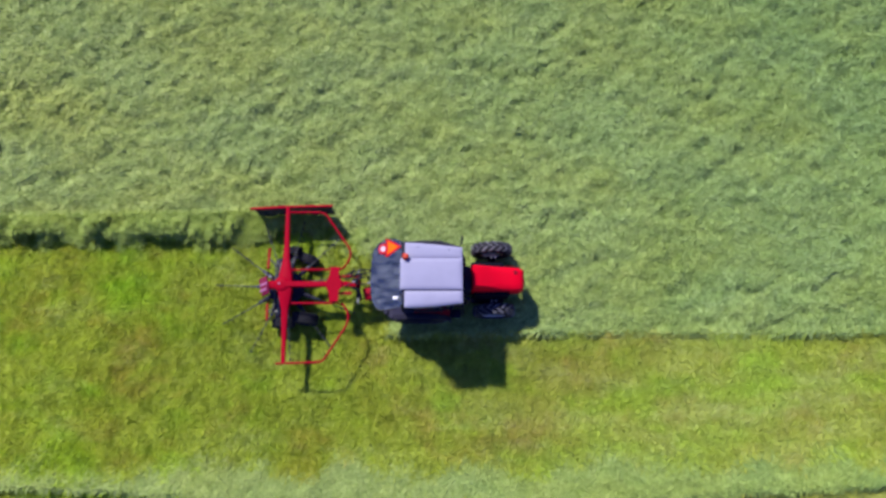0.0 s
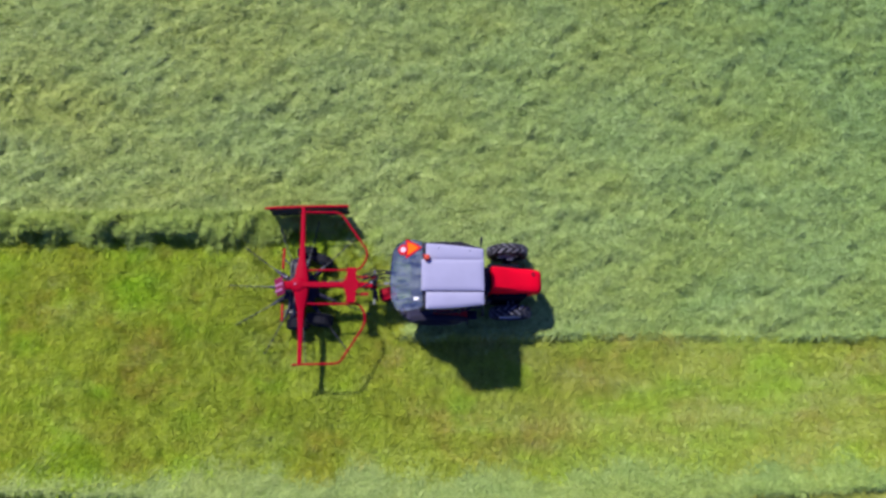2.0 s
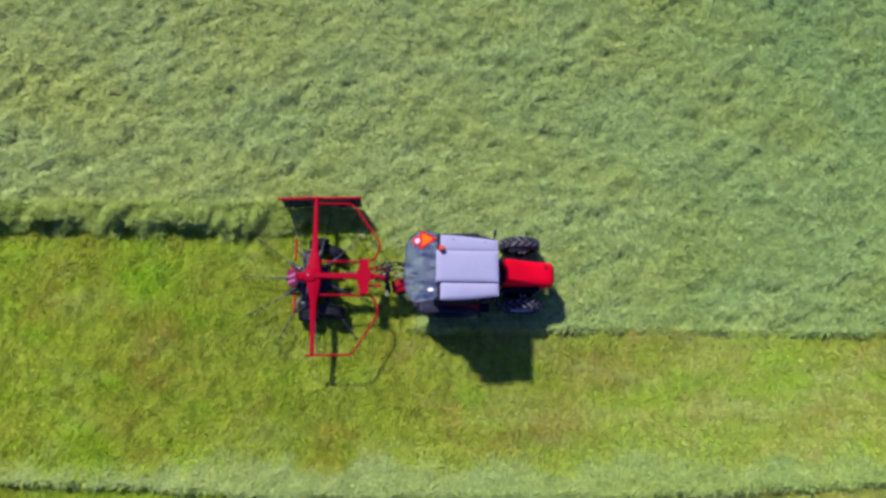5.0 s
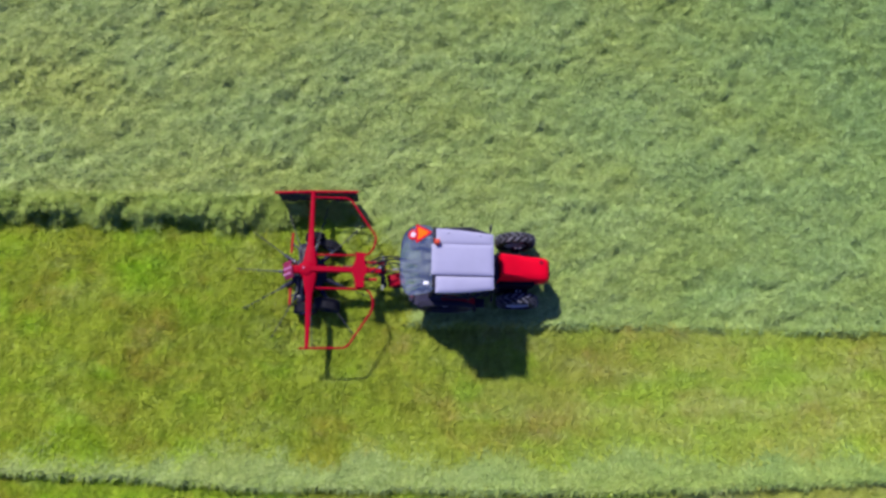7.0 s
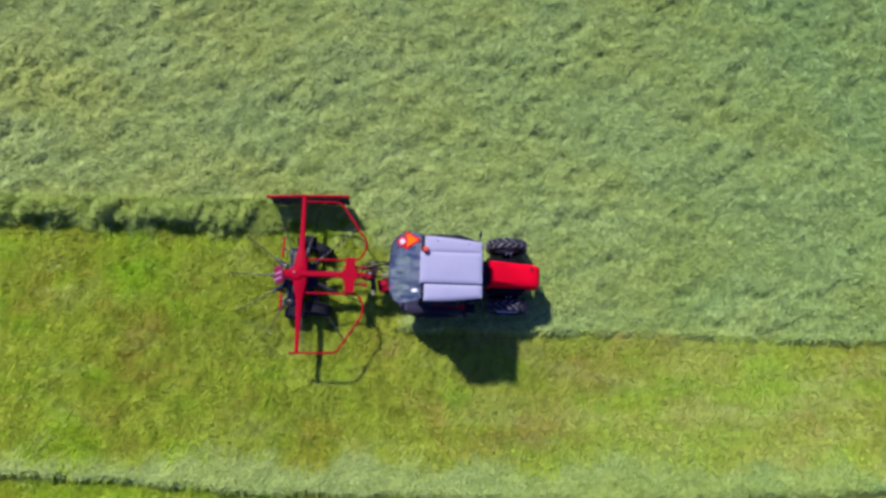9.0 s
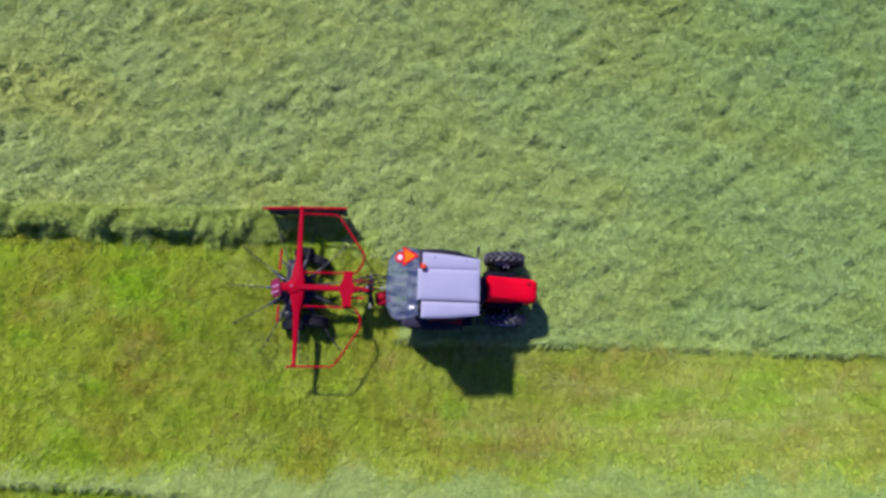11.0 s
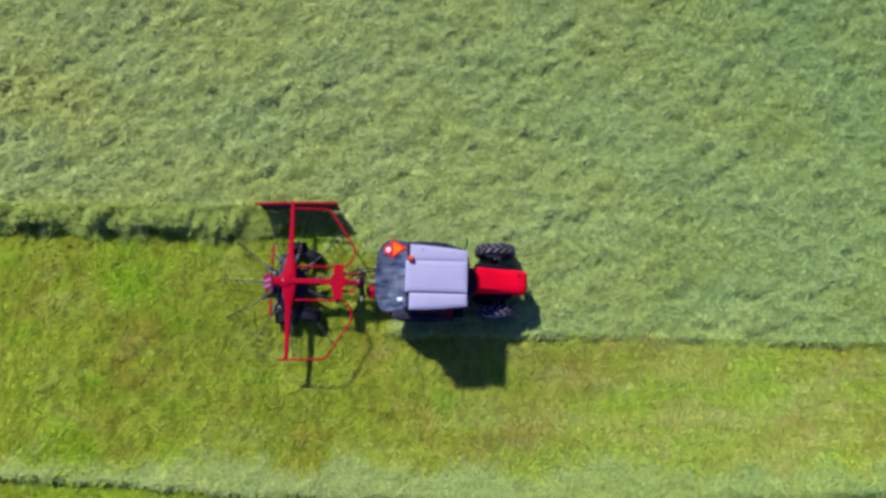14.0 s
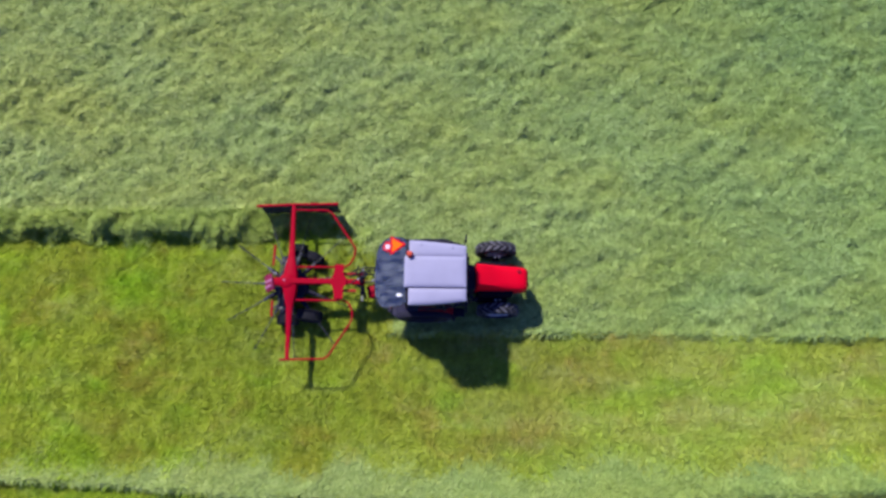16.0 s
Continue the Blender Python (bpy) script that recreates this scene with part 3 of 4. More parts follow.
    part("badge", turned([(0, 0.012), (0.045, 0.012), (0.055, 0.004), (0.055, -0.02), (0, -0.02)], 20, (2.41, 0.175, 1.333), "z"), RED_DARK, hood, "small round dark red cap")
    part("grille", box(0.03, 0.40, 0.34, (2.635, 0.045, 1.00), 0.02), PLASTIC, hood, "black slotted grille")
    for s in (1, -1):
        part("headlight", box(0.035, 0.13, 0.08, (2.622, 0.045 + s * 0.14, 1.12), 0.02), LAMP, hood, "clear headlight")
        bm = bmesh.new()
        for k in range(6):
            box(0.30, 0.012, 0.018, (1.95, s * 0.286 + 0.035, 1.00 + 0.045 * k), 0.004, bm=bm)
        part("side_vent", bm, PLASTIC, hood)
    part("cowl", box(0.20, 0.60, 0.66, (1.26, -0.02, 1.30), 0.05), PLASTIC, T, "black cowl before the windscreen")
    bm = tube([(1.42, -0.40, 0.75), (1.42, -0.42, 1.0), (1.36, -0.46, 1.20), (1.25, -0.56, 1.3), (1.25, -0.57, 2.1)], 0.035, 12, 0.08)
    part("exhaust_pipe", bm, BLACK, T)

    # cab: floor, pillars, panes
    part("cab_floor", box(1.20, 1.0, 0.08, (0.55, 0, 0.90), 0.02), PLASTIC, T)
    lower = ((1.22, 0.50), (0.66, 0.74), (-0.24, 0.70))
    upper = ((1.04, 0.52), (0.62, 0.66), (-0.20, 0.64))
    for s in (1, -1):
        for (ax, ay), (bx, by), name, r in zip(lower, upper, ("front_pillar", "door_pillar", "rear_pillar"), (0.028, 0.026, 0.035)):
            z0 = 0.94 if name != "rear_pillar" else 1.25
            part(name, tube([(ax, s * ay, z0), ((ax + bx) / 2, s * (ay + by) / 2 + s * 0.03, 1.7), (bx, s * by, 2.34)], r, square=True), BLACK, T)
        p = [(1.20, s * 0.515, 0.98), (0.67, s * 0.745, 0.98), (0.625, s * 0.675, 2.30), (1.03, s * 0.535, 2.30)]
        part("door_pane", pane(p, 0.006), GLASS, T, "tinted cab door glass")
        p = [(0.64, s * 0.755, 1.35), (-0.22, s * 0.715, 1.35), (-0.185, s * 0.655, 2.30), (0.60, s * 0.675, 2.30)]
        part("side_pane", pane(p, 0.006), GLASS, T, "tinted side glass")
        part("handrail", tube([(1.10, s * 0.60, 1.05), (1.08, s * 0.66, 1.25), (1.0, s * 0.67, 1.85), (0.98, s * 0.60, 1.95)], 0.014, 8, 0.06), BLACK, T)
        part("window_rail", tube([(1.14, s * 0.56, 1.80), (0.72, s * 0.79, 1.80), (0.15, s * 0.83, 1.80), (-0.26, s * 0.70, 1.80)], 0.022, 8, 0.3), BLACK, T)
        # rear mudguard: an arched shell over the wheel
        # shade under the roof is put into the dark red and the black edge
        part("mudguard", arch((0.16, 0.68), 0.735, s * 0.48, s * 0.80, 20, 100), RED_DARK, T, "red rear mudguard, darkened for the shade under the roof")
        part("mudguard_tail", arch((0.16, 0.68), 0.734, s * 0.48, s * 0.80, 100, 150), GREY_PLASTIC, T, "dusty dark grey mudguard tail")
        part("mudguard_edge", arch((0.16, 0.675), 0.742, s * 0.80, s * 0.925, -12, 150), PLASTIC, T)
        flap = eased([(-0.36, s * 0.46), (-0.70, s * 0.50), (-0.72, s * 0.74), (-0.52, s * 0.88), (-0.36, s * 0.90)], 0.07, 4)
        part("mudguard_flap", slab(flap if s > 0 else flap[::-1], 0.05, lambda x, y: 1.12 + 0.45 * (x + 0.36), 0.01), GREY_PLASTIC, T, "dusty dark grey rear fender end")
        lamp = part("tail_light", box(0.09, 0.24, 0.10, (-0.64, s * 0.66, 1.02), 0.015), PLASTIC, T, "black tail light cluster with small lenses")
        for k, mat in ((-0.07, GREY_PLASTIC), (0.0, AMBER_DULL), (0.07, GREY_PLASTIC)):
            part("lens", box(0.06, 0.06, 0.05, (-0.645, s * 0.66 + k, 1.058), 0.012), mat, lamp)
        mirror = part("mirror_arm", tube([(1.06, s * 0.56, 2.20), (1.13, s * 0.80, 2.12), (1.13, s * 0.82, 1.98)], 0.012, 8, 0.05), BLACK, T)
        part("mirror", box(0.035, 0.15, 0.26, (1.13, s * 0.83, 1.88), 0.012), PLASTIC, mirror, "black door mirror")
        part("work_lamp", box(0.07, 0.12, 0.09, (1.06, s * 0.46, 2.30), 0.02), LAMP, T)
    p = [(1.23, 0.48, 1.48), (1.23, -0.48, 1.48), (1.06, -0.50, 2.31), (1.06, 0.50, 2.31)]
    part("windscreen", pane(p, 0.006), GLASS, T, "tinted windscreen")
    bm = tube([(1.04, 0.52, 2.34), (0.62, 0.66, 2.34), (-0.20, 0.64, 2.34), (-0.20, -0.64, 2.34), (0.62, -0.66, 2.34), (1.04, -0.52, 2.34), (1.04, 0.52, 2.34)], 0.035, square=True)
    part("roof_frame", bm, BLACK, T)
    part("rear_wall", box(0.05, 1.30, 0.34, (-0.24, 0, 1.22), 0.02), PLASTIC, T)
    # added block: makes the dark strip seen under the rear window
    part("rear_block", box(0.34, 1.30, 0.20, (-0.31, 0.06, 1.14), 0.05), PLASTIC, T, "black block added for the dark strip behind the roof")

    # inside the cab
    seat = part("seat", box(0.48, 0.50, 0.14, (0.22, 0, 1.30), 0.05), FABRIC, T, "black driver's seat")
    part("seat_back", box(0.13, 0.48, 0.55, (-0.03, 0, 1.62), 0.05, (0, -10, 0)), FABRIC, seat)
    part("seat_base", box(0.30, 0.34, 0.30, (0.22, 0, 1.08), 0.03), PLASTIC, seat)
    part("dashboard", box(0.26, 0.46, 0.42, (0.98, 0, 1.18), 0.05), PLASTIC, T)
    col = part("steering_column", tube([(0.95, 0, 1.25), (0.78, 0, 1.52)], 0.035, 10), PLASTIC, T)
    wheel = turned([(0.19 + 0.016 * math.cos(a), 0.016 * math.sin(a)) for a in (math.tau * i / 8 for i in range(9))], 28, (0, 0, 0), "z")
    for a in (90, 210, 330):
        tube([(0, 0, 0), (0.185 * math.cos(radians(a)), 0.185 * math.sin(radians(a)), 0)], 0.013, 6, bm=wheel)
    bmesh.ops.transform(wheel, matrix=pose(0.77, 0, 1.53, 0, -32, 0), verts=wheel.verts)
    part("steering_wheel", wheel, PLASTIC, col)

    # roof: a raised middle panel between two lower, tapered side panels
    off = -0.085
    base = eased([(1.10, 0.56 + off), (1.12, -0.56 + off), (-0.14, -0.70 + off), (-0.14, 0.70 + off)], 0.06)
    roof = part("roof", slab(base, 0.12, lambda x, y: 2.425, 0.0), PLASTIC, T, "white cab roof of three panels")
    part("middle_panel", crowned(-0.255, 1.112, lambda x: 0.345 + off, lambda x: -0.345 + off, 2.470, 0.040, 0.11), WHITE, roof, "white painted middle roof panel")
    for s in (1, -1):
        inner, wide, drop, bulge = (0.349, 0.715, 0.115, 0.008) if s > 0 else (0.362, 0.735, 0.100, 0.020)
        rim_y = lambda x: s * (wide - drop * ((x + 0.16) / 1.275) ** 1.25 + bulge * math.sin(math.pi * (x + 0.16) / 1.275)) + off
        seam = lambda x: s * inner + off
        north, south = (rim_y, seam) if s > 0 else (seam, rim_y)
        side = part("side_panel", crowned(-0.16, 1.115, north, south, 2.428, 0.046 if s < 0 else 0.034, 0.075), WHITE, roof, "white painted side roof panel")
        if s > 0:
            for x, y in ((0.12, 0.60), (0.82, 0.545)):
                part("bolt", turned([(0, 0.010), (0.014, 0.010), (0.016, -0.03), (0, -0.03)], 8, (x, y + off, 2.458), "z"), BLACK, side)
    beacon = turned([(0, 0.125), (0.045, 0.118), (0.066, 0.09), (0.068, 0.02), (0.075, 0.0), (0, 0.0)], 20, (-0.135, 0.285, 2.49), "z")
    beacon = part("beacon", beacon, AMBER, T, "red-orange warning beacon on the roof edge")
    part("beacon_bracket", tube([(-0.13, 0.29, 2.485), (-0.19, 0.36, 2.47), (-0.20, 0.38, 2.36)], 0.022, 8, 0.03), RED_WORN, beacon, "rusty red beacon bracket")

    # rear window, hinged at the top and held open
    tilt = 0.42
    ol = eased([(-0.16, 0.70), (-0.62, 0.80), (-0.90, 0.58), (-0.95, 0.0), (-0.93, -0.56), (-0.76, -0.86), (-0.16, -0.78)], 0.20, 6)
    lift = lambda x, y: 2.32 + tilt * (x + 0.16)
    hatch = part("rear_window", slab(ol, 0.008, lift), GLASS, T, "tinted rear window held open")
    hatch.visible_shadow = False
    edge = [(x, y, lift(x, y) - 0.004) for x, y in ol]
    part("window_seal", tube(edge + edge[:1], 0.008, 6), BLACK, hatch)
    for s in (1, -1):
        part("gas_strut", tube([(-0.24, s * 0.60, 1.85), (-0.58, s * 0.66, lift(-0.58, s * 0.66) - 0.02)], 0.012, 8), STEEL, hatch)
    part("wiper_motor", box(0.11, 0.07, 0.05, (-0.365, -0.585, lift(-0.365, 0.585) + 0.03), 0.012), PAPER, hatch, "small white wiper motor cover")
    # slow-vehicle triangle and round speed sticker on the window
    def plate(pts, thick, up):
        return slab(pts, thick, lambda x, y: lift(x, y) + up)
    cx, cy = -0.475, 0.575
    tri = lambda k: [(cx + k * 0.215, cy), (cx - k * 0.115, cy + k * 0.205), (cx - k * 0.115, cy - k * 0.205)]
    cut = lambda k, e: eased(tri(k), e, 3)
    sign = part("warning_triangle", plate(cut(1.14, 0.05), 0.006, 0.014), REFLECT, T, "fluorescent orange triangle with red border")
    part("triangle_face", plate(cut(0.74, 0.012), 0.004, 0.020), ORANGE, sign)
    disc = [(-0.66 + 0.115 * math.cos(math.tau * i / 24), cy - 0.02 + 0.120 * math.sin(math.tau * i / 24)) for i in range(24)]
    ring = part("speed_sticker", plate(disc, 0.004, 0.022), REFLECT, T, "round white sticker with red rim")
    disc = [(-0.665 + 0.058 * math.cos(math.tau * i / 24), cy - 0.02 + 0.064 * math.sin(math.tau * i / 24)) for i in range(24)]
    part("sticker_face", plate(disc, 0.003, 0.026), STICKER, ring)

    # three-point linkage
    for s in (1, -1):
        part("lower_link", tube([(-0.35, s * 0.26, 0.52), (-0.80, s * 0.33, 0.56), (-1.12, s * 0.36, 0.58)], 0.03, square=True), BLACK, T)
        part("lift_rod", tube([(-0.36, s * 0.30, 1.10), (-0.74, s * 0.33, 0.58)], 0.022, 8), STEEL, T)
        part("lift_arm", tube([(-0.22, s * 0.26, 1.06), (-0.40, s * 0.30, 1.12)], 0.035, square=True), BLACK, T)
    part("top_link", tube([(-0.32, 0, 0.98), (-0.62, 0, 0.98), (-0.66, 0, 0.98), (-1.12, 0, 0.98)], 0.026, 10), STEEL, T)
    part("drawbar", box(0.42, 0.32, 0.18, (-1.03, -0.20, 0.72), 0.06, (0, 0, 14)), RED_JAW, T, "dark red towing jaw")
    return T


def pane(pts, thick):
    """A thin four-cornered glass pane."""
    a, b, c, d = (Vector(p) for p in pts)
    nrm = (b - a).cross(d - a).normalized() * thick
    bm = bmesh.new()
    f = [bm.verts.new(p) for p in (a, b, c, d)]
    g = [bm.verts.new(p + nrm) for p in (a, b, c, d)]
    bm.faces.new(f)
    bm.faces.new(g[::-1])
    for i in range(4):
        j = (i + 1) % 4
        bm.faces.new((f[i], g[i], g[j], f[j]))
    return bm


def crowned(x0, x1, north, south, z, crown, thick, n=18):
    """A pressed sheet panel between two edges, rounded down all round its rim and closed below."""
    bm, rows = bmesh.new(), []
    span = x1 - x0
    for i in range(n + 1):
        u = 0.5 - 0.5 * math.cos(math.pi * i / n)
        row = []
        for k in range(n + 1):
            v = 0.5 - 0.5 * math.cos(math.pi * k / n)
            x = x0 + span * u
            a, b = north(x), south(x)
            du, dv = min(u, 1 - u) * span, min(v, 1 - v) * abs(a - b)
            rim = (1 - max(0.0, 1 - du / 0.07) ** 2) * (1 - max(0.0, 1 - dv / 0.07) ** 2)
            row.append(bm.verts.new((x, a + (b - a) * v, z + crown * (0.55 * rim + 0.45 * (1 - (2 * v - 1) ** 2) * (1 - (2 * u - 1) ** 4)))))
        rows.append(row)
    for p, q in zip(rows, rows[1:]):
        for k in range(n):
            bm.faces.new((p[k], q[k], q[k + 1], p[k + 1]))
    ring = rows[0] + [r[-1] for r in rows[1:]] + rows[-1][-2::-1] + [r[0] for r in rows[-2:0:-1]]
    low = [bm.verts.new((v.co.x, v.co.y, z - thick)) for v in ring]
    for i in range(len(ring)):
        j = (i + 1) % len(ring)
        bm.faces.new((ring[i], ring[j], low[j], low[i]))
    bm.faces.new(low)
    return bm


def arch(centre, radius, y0, y1, start, stop, thick=0.02):
    """A curved shell over a wheel, between two angles in degrees from straight ahead."""
    bm, rings, n = bmesh.new(), [], 18
    for i in range(n + 1):
        a = radians(start + (stop - start) * i / n)
        ring = []
        for r, y in ((radius, y0), (radius + thick * 0.6, y0 + (y1 - y0) * 0.1), (radius + thick, y0 + (y1 - y0) * 0.5), (radius + thick * 0.4, y1), (radius - thick, y1), (radius - thick, y0)):
            ring.append(bm.verts.new((centre[0] + r * math.cos(a), y, centre[1] + r * math.sin(a))))
        rings.append(ring)
    for a, b in zip(rings, rings[1:]):
        for i in range(len(a)):
            j = (i + 1) % len(a)
            bm.faces.new((a[i], a[j], b[j], b[i]))
    bm.faces.new(rings[0])
    bm.faces.new(rings[-1][::-1])
    return bm


build_tractor()


# ---------------------------------------------------------------- rake
def build_rake():
    """Local axes: x ahead, y to the left of travel; the origin is on the ground under the rotor."""
    R = empty("rotary_rake", HUB_X, HUB_Y, 0.02, "red single-rotor hay rake hitched behind the tractor", "hay rake", turn=-0.9)
    Z = 0.95

    # frame
    ys = (-1.86, -1.2, -0.62, -0.40, -0.15, 0.15, 0.40, 0.62, 1.2, 1.99)
    rr = (0.044, 0.052, 0.074, 0.12, 0.16, 0.16, 0.12, 0.074, 0.052, 0.044)
    bm = tube([(0.07 - 0.02 * y, y, Z) for y in ys], 0.06, radii=rr, square=True, flat=0.7)
    part("main_beam", bm, RED_FRAME, R, "red cross beam thickening to the gearbox")
    bm = tube([(-0.12, 0.0, Z + 0.08), (0.3, 0.0, Z + 0.08), (1.2, 0.0, Z + 0.06), (1.60, 0.0, Z + 0.05), (1.87, 0.0, Z + 0.04)], 0.065, radii=(0.065, 0.065, 0.065, 0.062, 0.05), square=True)
    part("drawbar", bm, RED_FRAME, R, "red drawbar")
    # gusset plate, flaring in a hollow curve to the drawbar
    flare = [(0.085 + 0.09 * (1 - k / 8) ** 3, 0.06 + 0.35 * k / 8) for k in range(9)]
    ol = [(1.24 - w, y) for w, y in flare] + [(1.37, 0.41), (1.37, 0.16), (1.44, 0.07), (1.44, -0.07), (1.37, -0.16), (1.37, -0.43)] + [(1.24 - w, -y - 0.02) for w, y in flare[::-1]]
    part("gusset_plate", slab(ol, 0.03, lambda x, y: Z + 0.165), RED_FRAME, R, "red gusset plate")
    part("cross_tube", tube([(1.24, -0.42, Z + 0.02), (1.24, 0.40, Z + 0.02)], 0.05, square=True), RED_FRAME, R)
    for s in (1, -1):
        part("hitch_arm", tube([(1.26, s * 0.21, Z + 0.02), (1.66 if s < 0 else 1.84, s * 0.20, Z - 0.02)], 0.03, square=True), RED_WORN, R, "worn orange-red hitch arm")
    # guard loops
    north = [(0.08, 1.82, Z), (0.94, 1.82, Z), (1.61, 0.86, Z), (1.60, 0.66, Z), (1.45, 0.385, Z), (0.14, 0.365, Z)]
    south = [(0.14, -0.445, Z), (1.46, -0.445, Z), (1.60, -0.70, Z), (1.58, -0.95, Z), (1.02, -1.84, Z), (-0.07, -1.87, Z)]
    part("guard_tube", tube(north, 0.024, 10, 0.14), RED_FRAME, R, "bent red guard tube")
    part("guard_tube", tube(south, 0.024, 10, 0.12), RED_FRAME, R, "bent red guard tube")

    # gearbox, and a small pale knob added for the highlight on it
    bm = turned([(0, 0.15), (0.09, 0.15), (0.15, 0.135), (0.19, 0.09), (0.20, 0.0), (0.20, -0.12), (0.15, -0.20), (0.15, -0.42), (0, -0.42)], 28, (0.0, 0, Z), "z")
    part("gearbox", bm, RED_FRAME, R, "red gearbox housing over the rotor")
    part("gearbox_glint", turned([(0, 0.03), (0.022, 0.03), (0.026, 0), (0, 0)], 10, (-0.06, 0.01, Z + 0.14), "z"), BOARD_PALE, R)
    part("rear_bracket", box(0.26, 0.20, 0.16, (-0.25, 0, Z - 0.02), 0.04), RED_FRAME, R)
    board = part("warning_board", box(0.035, 0.42, 0.30, (-0.44, -0.03, Z), 0.006, (0, 48, 12)), BOARD_RED, R, "red and white striped warning board")
    for k in (-0.10, 0.04):
        part("stripe", box(0.006, 0.055, 0.27, (-0.46, -0.03 + k, Z + 0.018), 0.001, (0, 48, 12)), BOARD_PALE, board)
    part("rear_rod", tube([(-0.42, 0.96, 0.72), (-0.43, 0.45, 0.72)], 0.032, 8), RED_WORN, R, "worn orange-red rod")
    part("rear_rod", tube([(-0.40, -0.42, 0.72), (-0.39, -0.82, 0.72)], 0.032, 8), RED_WORN, R, "worn orange-red rod")
    part("rod_carrier", tube([(-0.43, 0.70, 0.72), (-0.24, 0.55, 0.74), (-0.20, 0.0, 0.78), (-0.24, -0.55, 0.74), (-0.40, -0.62, 0.72)], 0.02, 8, 0.1), TINE, R)
    for s in (1, -1):
        part("support_stay", tube([(-0.05, s * 0.12, Z - 0.1), (-0.16, s * 0.45, 0.62), (-0.12, s * 0.80, 0.36)], 0.035, square=True), TINE, R)

    # rotor: cam housing, arms and spring tines
    rotor = part("rotor", turned([(0, -0.02), (0.34, -0.02), (0.41, -0.05), (0.43, -0.08), (0.43, -0.16), (0.36, -0.20), (0, -0.20)], 32, (0, 0, 0.62), "z"), BLACK, R, "dark oily rotor housing")
    for i in range(11):
        a = math.tau * i / 11 + 0.23
        c, s = math.cos(a), math.sin(a)
        zt = 0.40
        arm = part("tine_arm", tube([(0.36 * c, 0.36 * s, 0.52), (0.74 * c, 0.74 * s, 0.482), (0.78 * c, 0.78 * s, 0.479), (1.0 * c, 1.0 * s, 0.46), (1.80 * c, 1.80 * s, zt)], 0.014, 8, radii=(0.040, 0.038, 0.017, 0.011, 0.008)), TINE, R, "thin dark steel tine arm")
        for k in range(4):
            r = 1.24 + 0.165 * k
            z = 0.46 + (zt - 0.46) * (r - 1.0) / 0.8
            bm = turned([(0, 0.03), (0.017, 0.03), (0.017, -0.03), (0, -0.03)], 8, (r * c, r * s, z), "z")
            for d in (-0.02, 0.02):
                x, y = (r + d) * c, (r + d) * s
                tube([(x, y, z), (x + 0.03 * s, y - 0.03 * c, z - 0.20), (x - 0.05 * s, y + 0.05 * c, 0.03)], 0.005, 5, bm=bm)
            part("spring_tine", bm, BLACK, arm)
        part("arm_bearing", tube([(0.42 * c, 0.42 * s, 0.512), (0.64 * c, 0.64 * s, 0.494)], 0.056, 12), BLACK, arm, "dark bearing sleeve")

    # running gear
    for x, y, r, turn in ((0.06, 0.98, 0.25, 5), (0.48, 0.77, 0.26, -20), (-0.08, -0.84, 0.28, 3), (0.45, -0.74, 0.33, -6)):
        w = part("wheel", small_tyre(r, 0.84 * r), DARK_RUBBER, R, "small black flotation tyre")
        w.location, w.rotation_euler.z = (x, y, r), radians(turn)
        part("rim", turned([(0, 0.06), (0.09, 0.05), (0.13, 0.075), (0.145, 0.09), (0.145, -0.09), (0.13, -0.075), (0.09, -0.05), (0, -0.06)], 20), RIM, w)
    part("axle_beam", tube([(-0.06, -0.78, 0.28), (0.02, 0.94, 0.28)], 0.04, square=True), BLACK, R)
    for s, y in ((1, 0.80), (-1, -0.76)):
        part("tandem_arm", tube([(-0.04, y * 1.08, 0.28), (0.20, y * 1.02, 0.34), (0.46, y * 0.95, 0.28)], 0.035, square=True), BLACK, R)
    part("chassis_beam", box(0.17, 1.50, 0.10, (-0.17, 0.0, 0.47), 0.02), BLACK, R, "dark dusty chassis beam")
    for y in (-0.58, -0.30, 0.30, 0.58):
        part("clamp", box(0.22, 0.06, 0.14, (-0.17, y, 0.47), 0.012), TINE, R)
    part("height_spindle", tube([(-0.30, 0.16, 0.55), (-0.30, 0.20, 0.98)], 0.026, 10), STEEL, R, "grey height spindle")
    part("spindle_crank", tube([(-0.30, 0.20, 0.97), (-0.40, 0.24, 0.99), (-0.40, 0.24, 1.06)], 0.012, 8, 0.03), STEEL, R)
    part("leg", tube([(0.0, 0, 0.55), (-0.05, 0, 0.30)], 0.07, 12), BLACK, R)

    # swath curtain
    part("curtain_bar", tube([(-0.90, 1.91, Z), (0.0, 1.96, Z), (1.13, 1.99, Z)], 0.027, square=True), RED_FRAME, R, "red curtain bar")
    bm, rows = bmesh.new(), []
    for k in range(7):
        z = Z - 0.03 - 0.72 * k / 6
        row = []
        for i in range(41):
            t = i / 40
            x = -0.86 + 1.96 * t
            y = 1.925 + 0.06 * t + 0.03 * math.sin(9 * t + 0.6 * k) * k / 6 + 0.015 * math.sin(31 * t) * k / 6 + 0.03 * k / 6
            row.append((x, y, z))
        rows.append(row)
    front = [[bm.verts.new(p) for p in r] for r in rows]
    back = [[bm.verts.new((x, y + 0.008, z)) for x, y, z in r] for r in rows]
    for sheet in (front, back):
        for a, b in zip(sheet, sheet[1:]):
            for i in range(40):
                bm.faces.new((a[i], a[i + 1], b[i + 1], b[i]))
    rim_f = front[0] + [r[-1] for r in front[1:]] + front[-1][-2::-1] + [r[0] for r in front[-2:0:-1]]
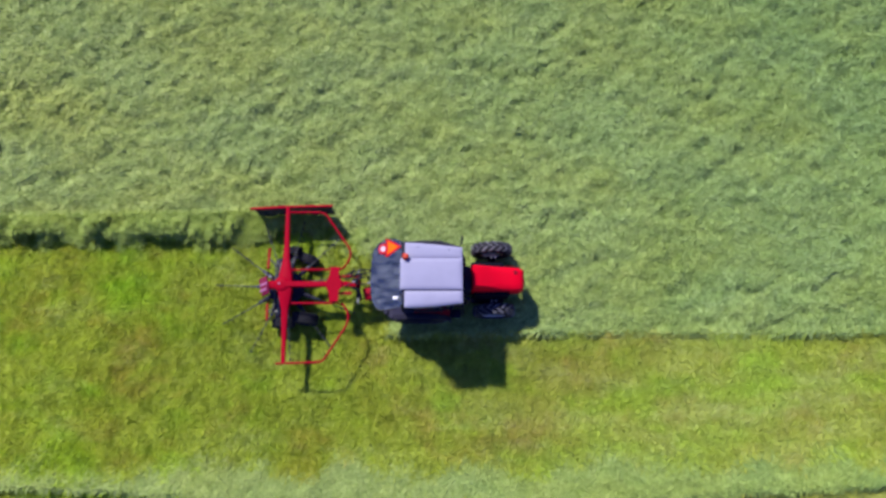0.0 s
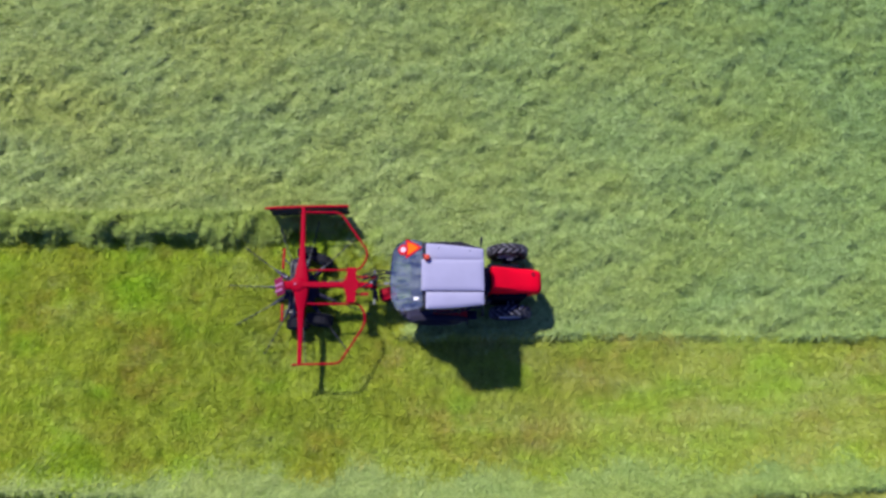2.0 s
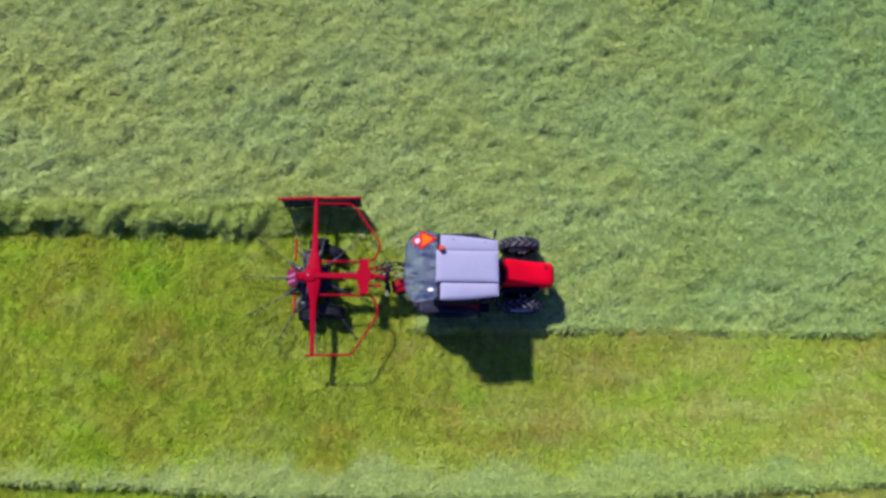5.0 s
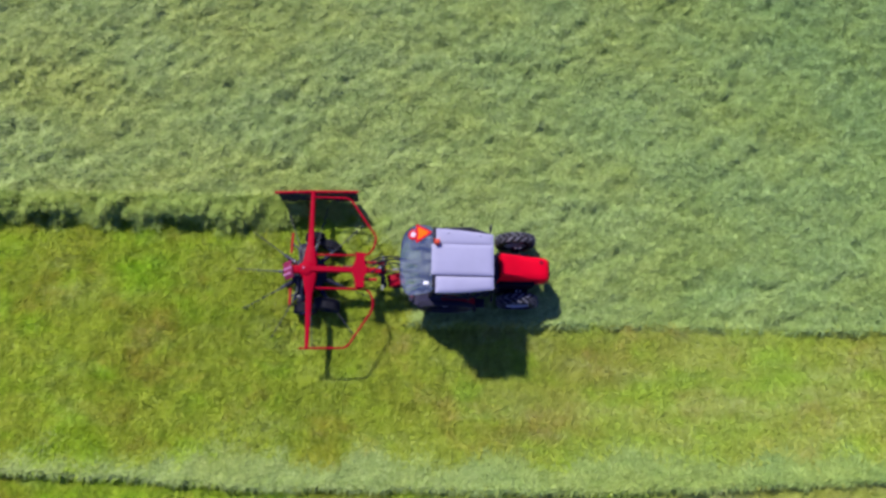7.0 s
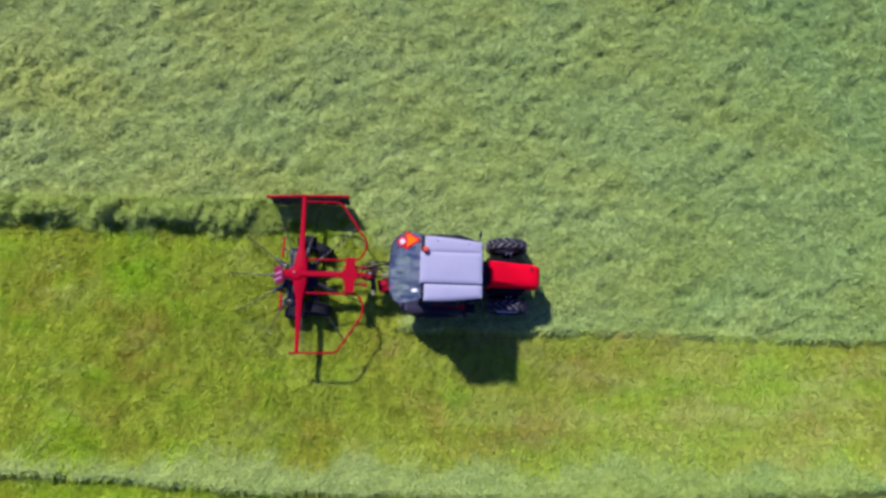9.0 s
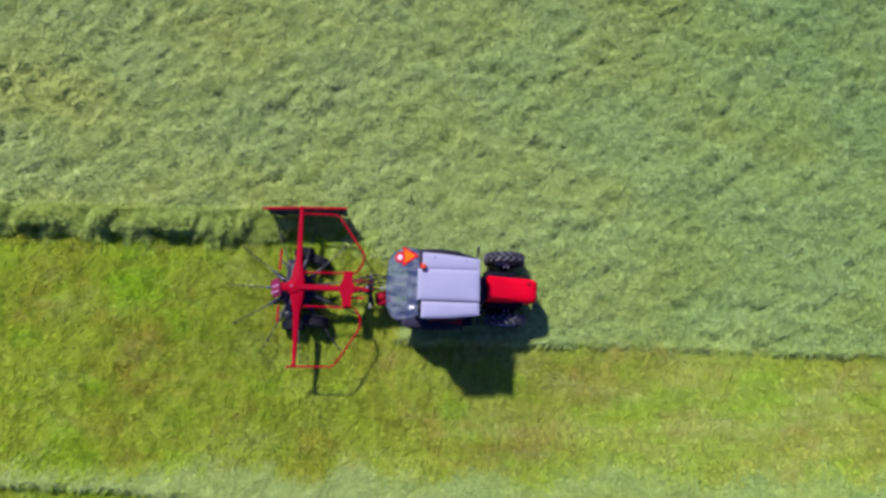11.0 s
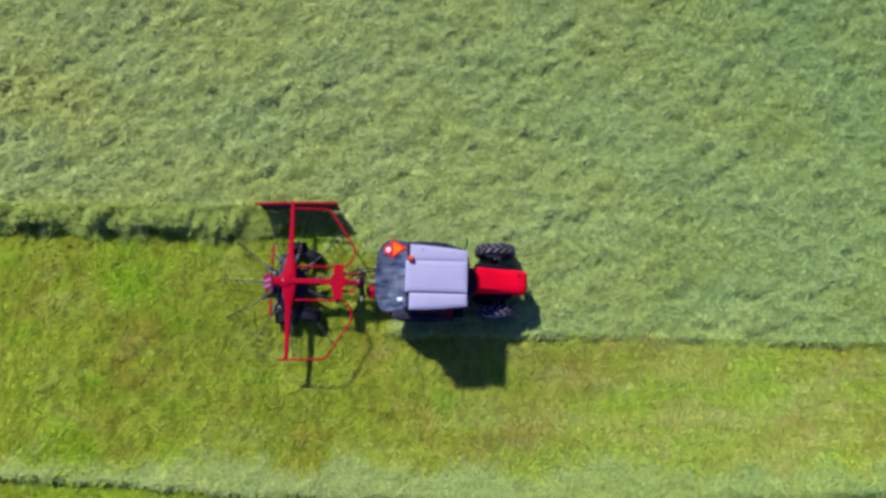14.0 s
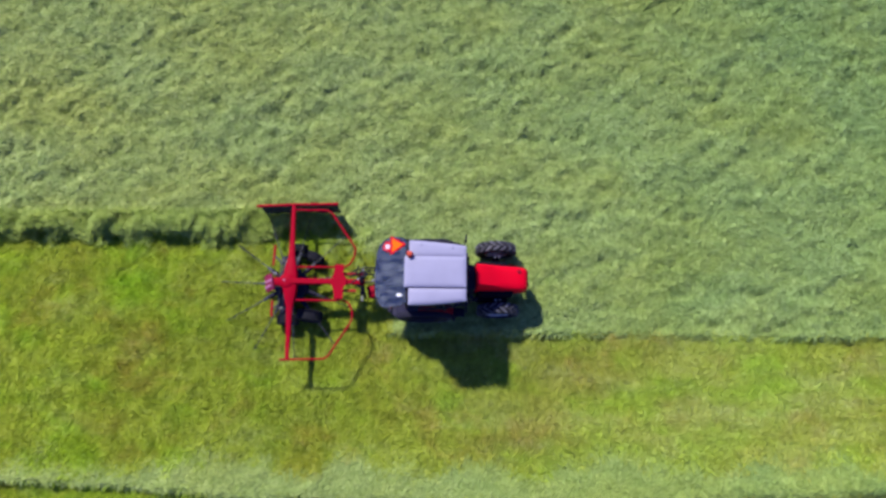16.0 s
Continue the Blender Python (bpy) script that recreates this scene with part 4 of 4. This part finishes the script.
    rim_b = back[0] + [r[-1] for r in back[1:]] + back[-1][-2::-1] + [r[0] for r in back[-2:0:-1]]
    for i in range(len(rim_f)):
        j = (i + 1) % len(rim_f)
        bm.faces.new((rim_f[i], rim_f[j], rim_b[j], rim_b[i]))
    part("curtain", bm, MESH_CLOTH, R, "dark open-weave hanging swath curtain")

    # drive shaft and hoses
    shaft = part("drive_shaft", tube([(1.70, 0.02, 0.92), (1.95, 0.04, 0.86), (2.45, 0.06, 0.76), (2.80, 0.06, 0.72)], 0.045, 12), YELLOW, R, "yellow guarded drive shaft")
    part("shaft_collar", tube([(1.66, 0.02, 0.93), (1.78, 0.03, 0.90)], 0.08, 14), BLACK, shaft)
    part("shaft_collar", tube([(2.66, 0.06, 0.73), (2.80, 0.06, 0.72)], 0.08, 14), BLACK, shaft)
    for k, (y0, y1, h) in enumerate(((0.10, 0.22, 1.16), (-0.06, 0.12, 1.24), (0.22, 0.30, 1.10))):
        part("hose", tube([(1.50, y0, Z + 0.08), (1.72, y0 + 0.08, h), (2.05, y1 + 0.06, h - 0.04), (2.35, y1, 1.0), (2.80, y1 - 0.06, 1.0)], 0.016, 7, 0.15), BLACK, R, "black hydraulic hose")
    head = box(0.10, 0.62, 0.09, (1.80, 0.02, 0.78), 0.02)
    box(0.09, 0.10, 0.46, (1.80, 0.02, 0.96), 0.02, bm=head)
    for s in (1, -1):
        part("tower_stay", tube([(1.70, s * 0.08, Z + 0.12), (1.84, s * 0.15, 0.98), (1.86, s * 0.31, 0.62)], 0.028, square=True), BLACK, R, "black headstock stay")
        part("hitch_pin", tube([(1.80, s * 0.30, 0.78), (1.80, s * 0.42, 0.78)], 0.022, 10), STEEL, R)
    part("hose_holder", tube([(1.66, 0.20, Z), (1.68, 0.24, Z + 0.30), (1.76, 0.34, Z + 0.34)], 0.014, 8, 0.05), BLACK, R, "thin black hose holder")
    part("hose_coupler", box(0.06, 0.05, 0.04, (1.74, 0.02, 1.24), 0.012), STEEL, R, "small pale hose coupler")
    part("headstock", head, BLACK, R, "black three-point headstock")
    return R


def small_tyre(radius, width):
    """A ribbed flotation tyre."""
    w, r = width / 2, radius
    ribs = []
    for k in range(-3, 4):
        a = k * 0.24 * w
        ribs += [(r - 0.014, a - 0.095 * w), (r, a - 0.075 * w), (r, a + 0.075 * w), (r - 0.014, a + 0.095 * w)]
    return turned([(0.14, -w * 0.85), (0.19, -w), (r - 0.04, -w * 0.95)] + ribs + [(r - 0.04, w * 0.95), (0.19, w), (0.14, w * 0.85), (0.14, -w * 0.85)], 36)


build_rake()


# ---------------------------------------------------------------- loose hay under the rake
def hay_clump(x, y, size, turn, seed):
    """A loose tangle of cut blades, rolled together by the tines."""
    rng = random.Random(seed)
    bm = bmesh.new()
    for _ in range(420):
        a, r = rng.uniform(0, math.tau), size * math.sqrt(rng.random())
        px, py = r * math.cos(a) * 1.3, r * math.sin(a) * 0.8
        pz = 0.55 * size * (1 - (r / size) ** 2) * rng.uniform(0.2, 1.0)
        d, up, w = rng.uniform(0, math.tau), rng.uniform(-0.03, 0.09), rng.uniform(0.008, 0.013)
        ln = rng.uniform(0.08, 0.2)
        ex, ey = math.cos(d), math.sin(d)
        bm.faces.new([bm.verts.new(v) for v in ((px - ey * w, py + ex * w, pz), (px + ey * w, py - ex * w, pz), (px + ex * ln, py + ey * ln, max(pz + up, 0.0)))])
    ob = part("hay_clump", bm, FRESH, None, smooth=False)
    ob.location, ob.rotation_euler.z = (x, y, float(height(np.array([x]), np.array([y]))[0]) - 0.015), radians(turn)
    return tagged(ob, "loose clump of green cut grass rolled up by the rake", "hay clump", "hay clumps under the rake")


for k, (x, y, size, turn) in enumerate(((-2.05, 0.34, 0.20, 20), (-2.40, 0.12, 0.15, 70), (-1.80, 0.02, 0.17, -30), (-2.62, 0.46, 0.18, 5),
                                        (-1.62, -0.30, 0.13, 50), (-2.25, -0.22, 0.11, -60), (-1.45, 0.42, 0.16, 35))):
    hay_clump(x, y, size, turn, 300 + k)
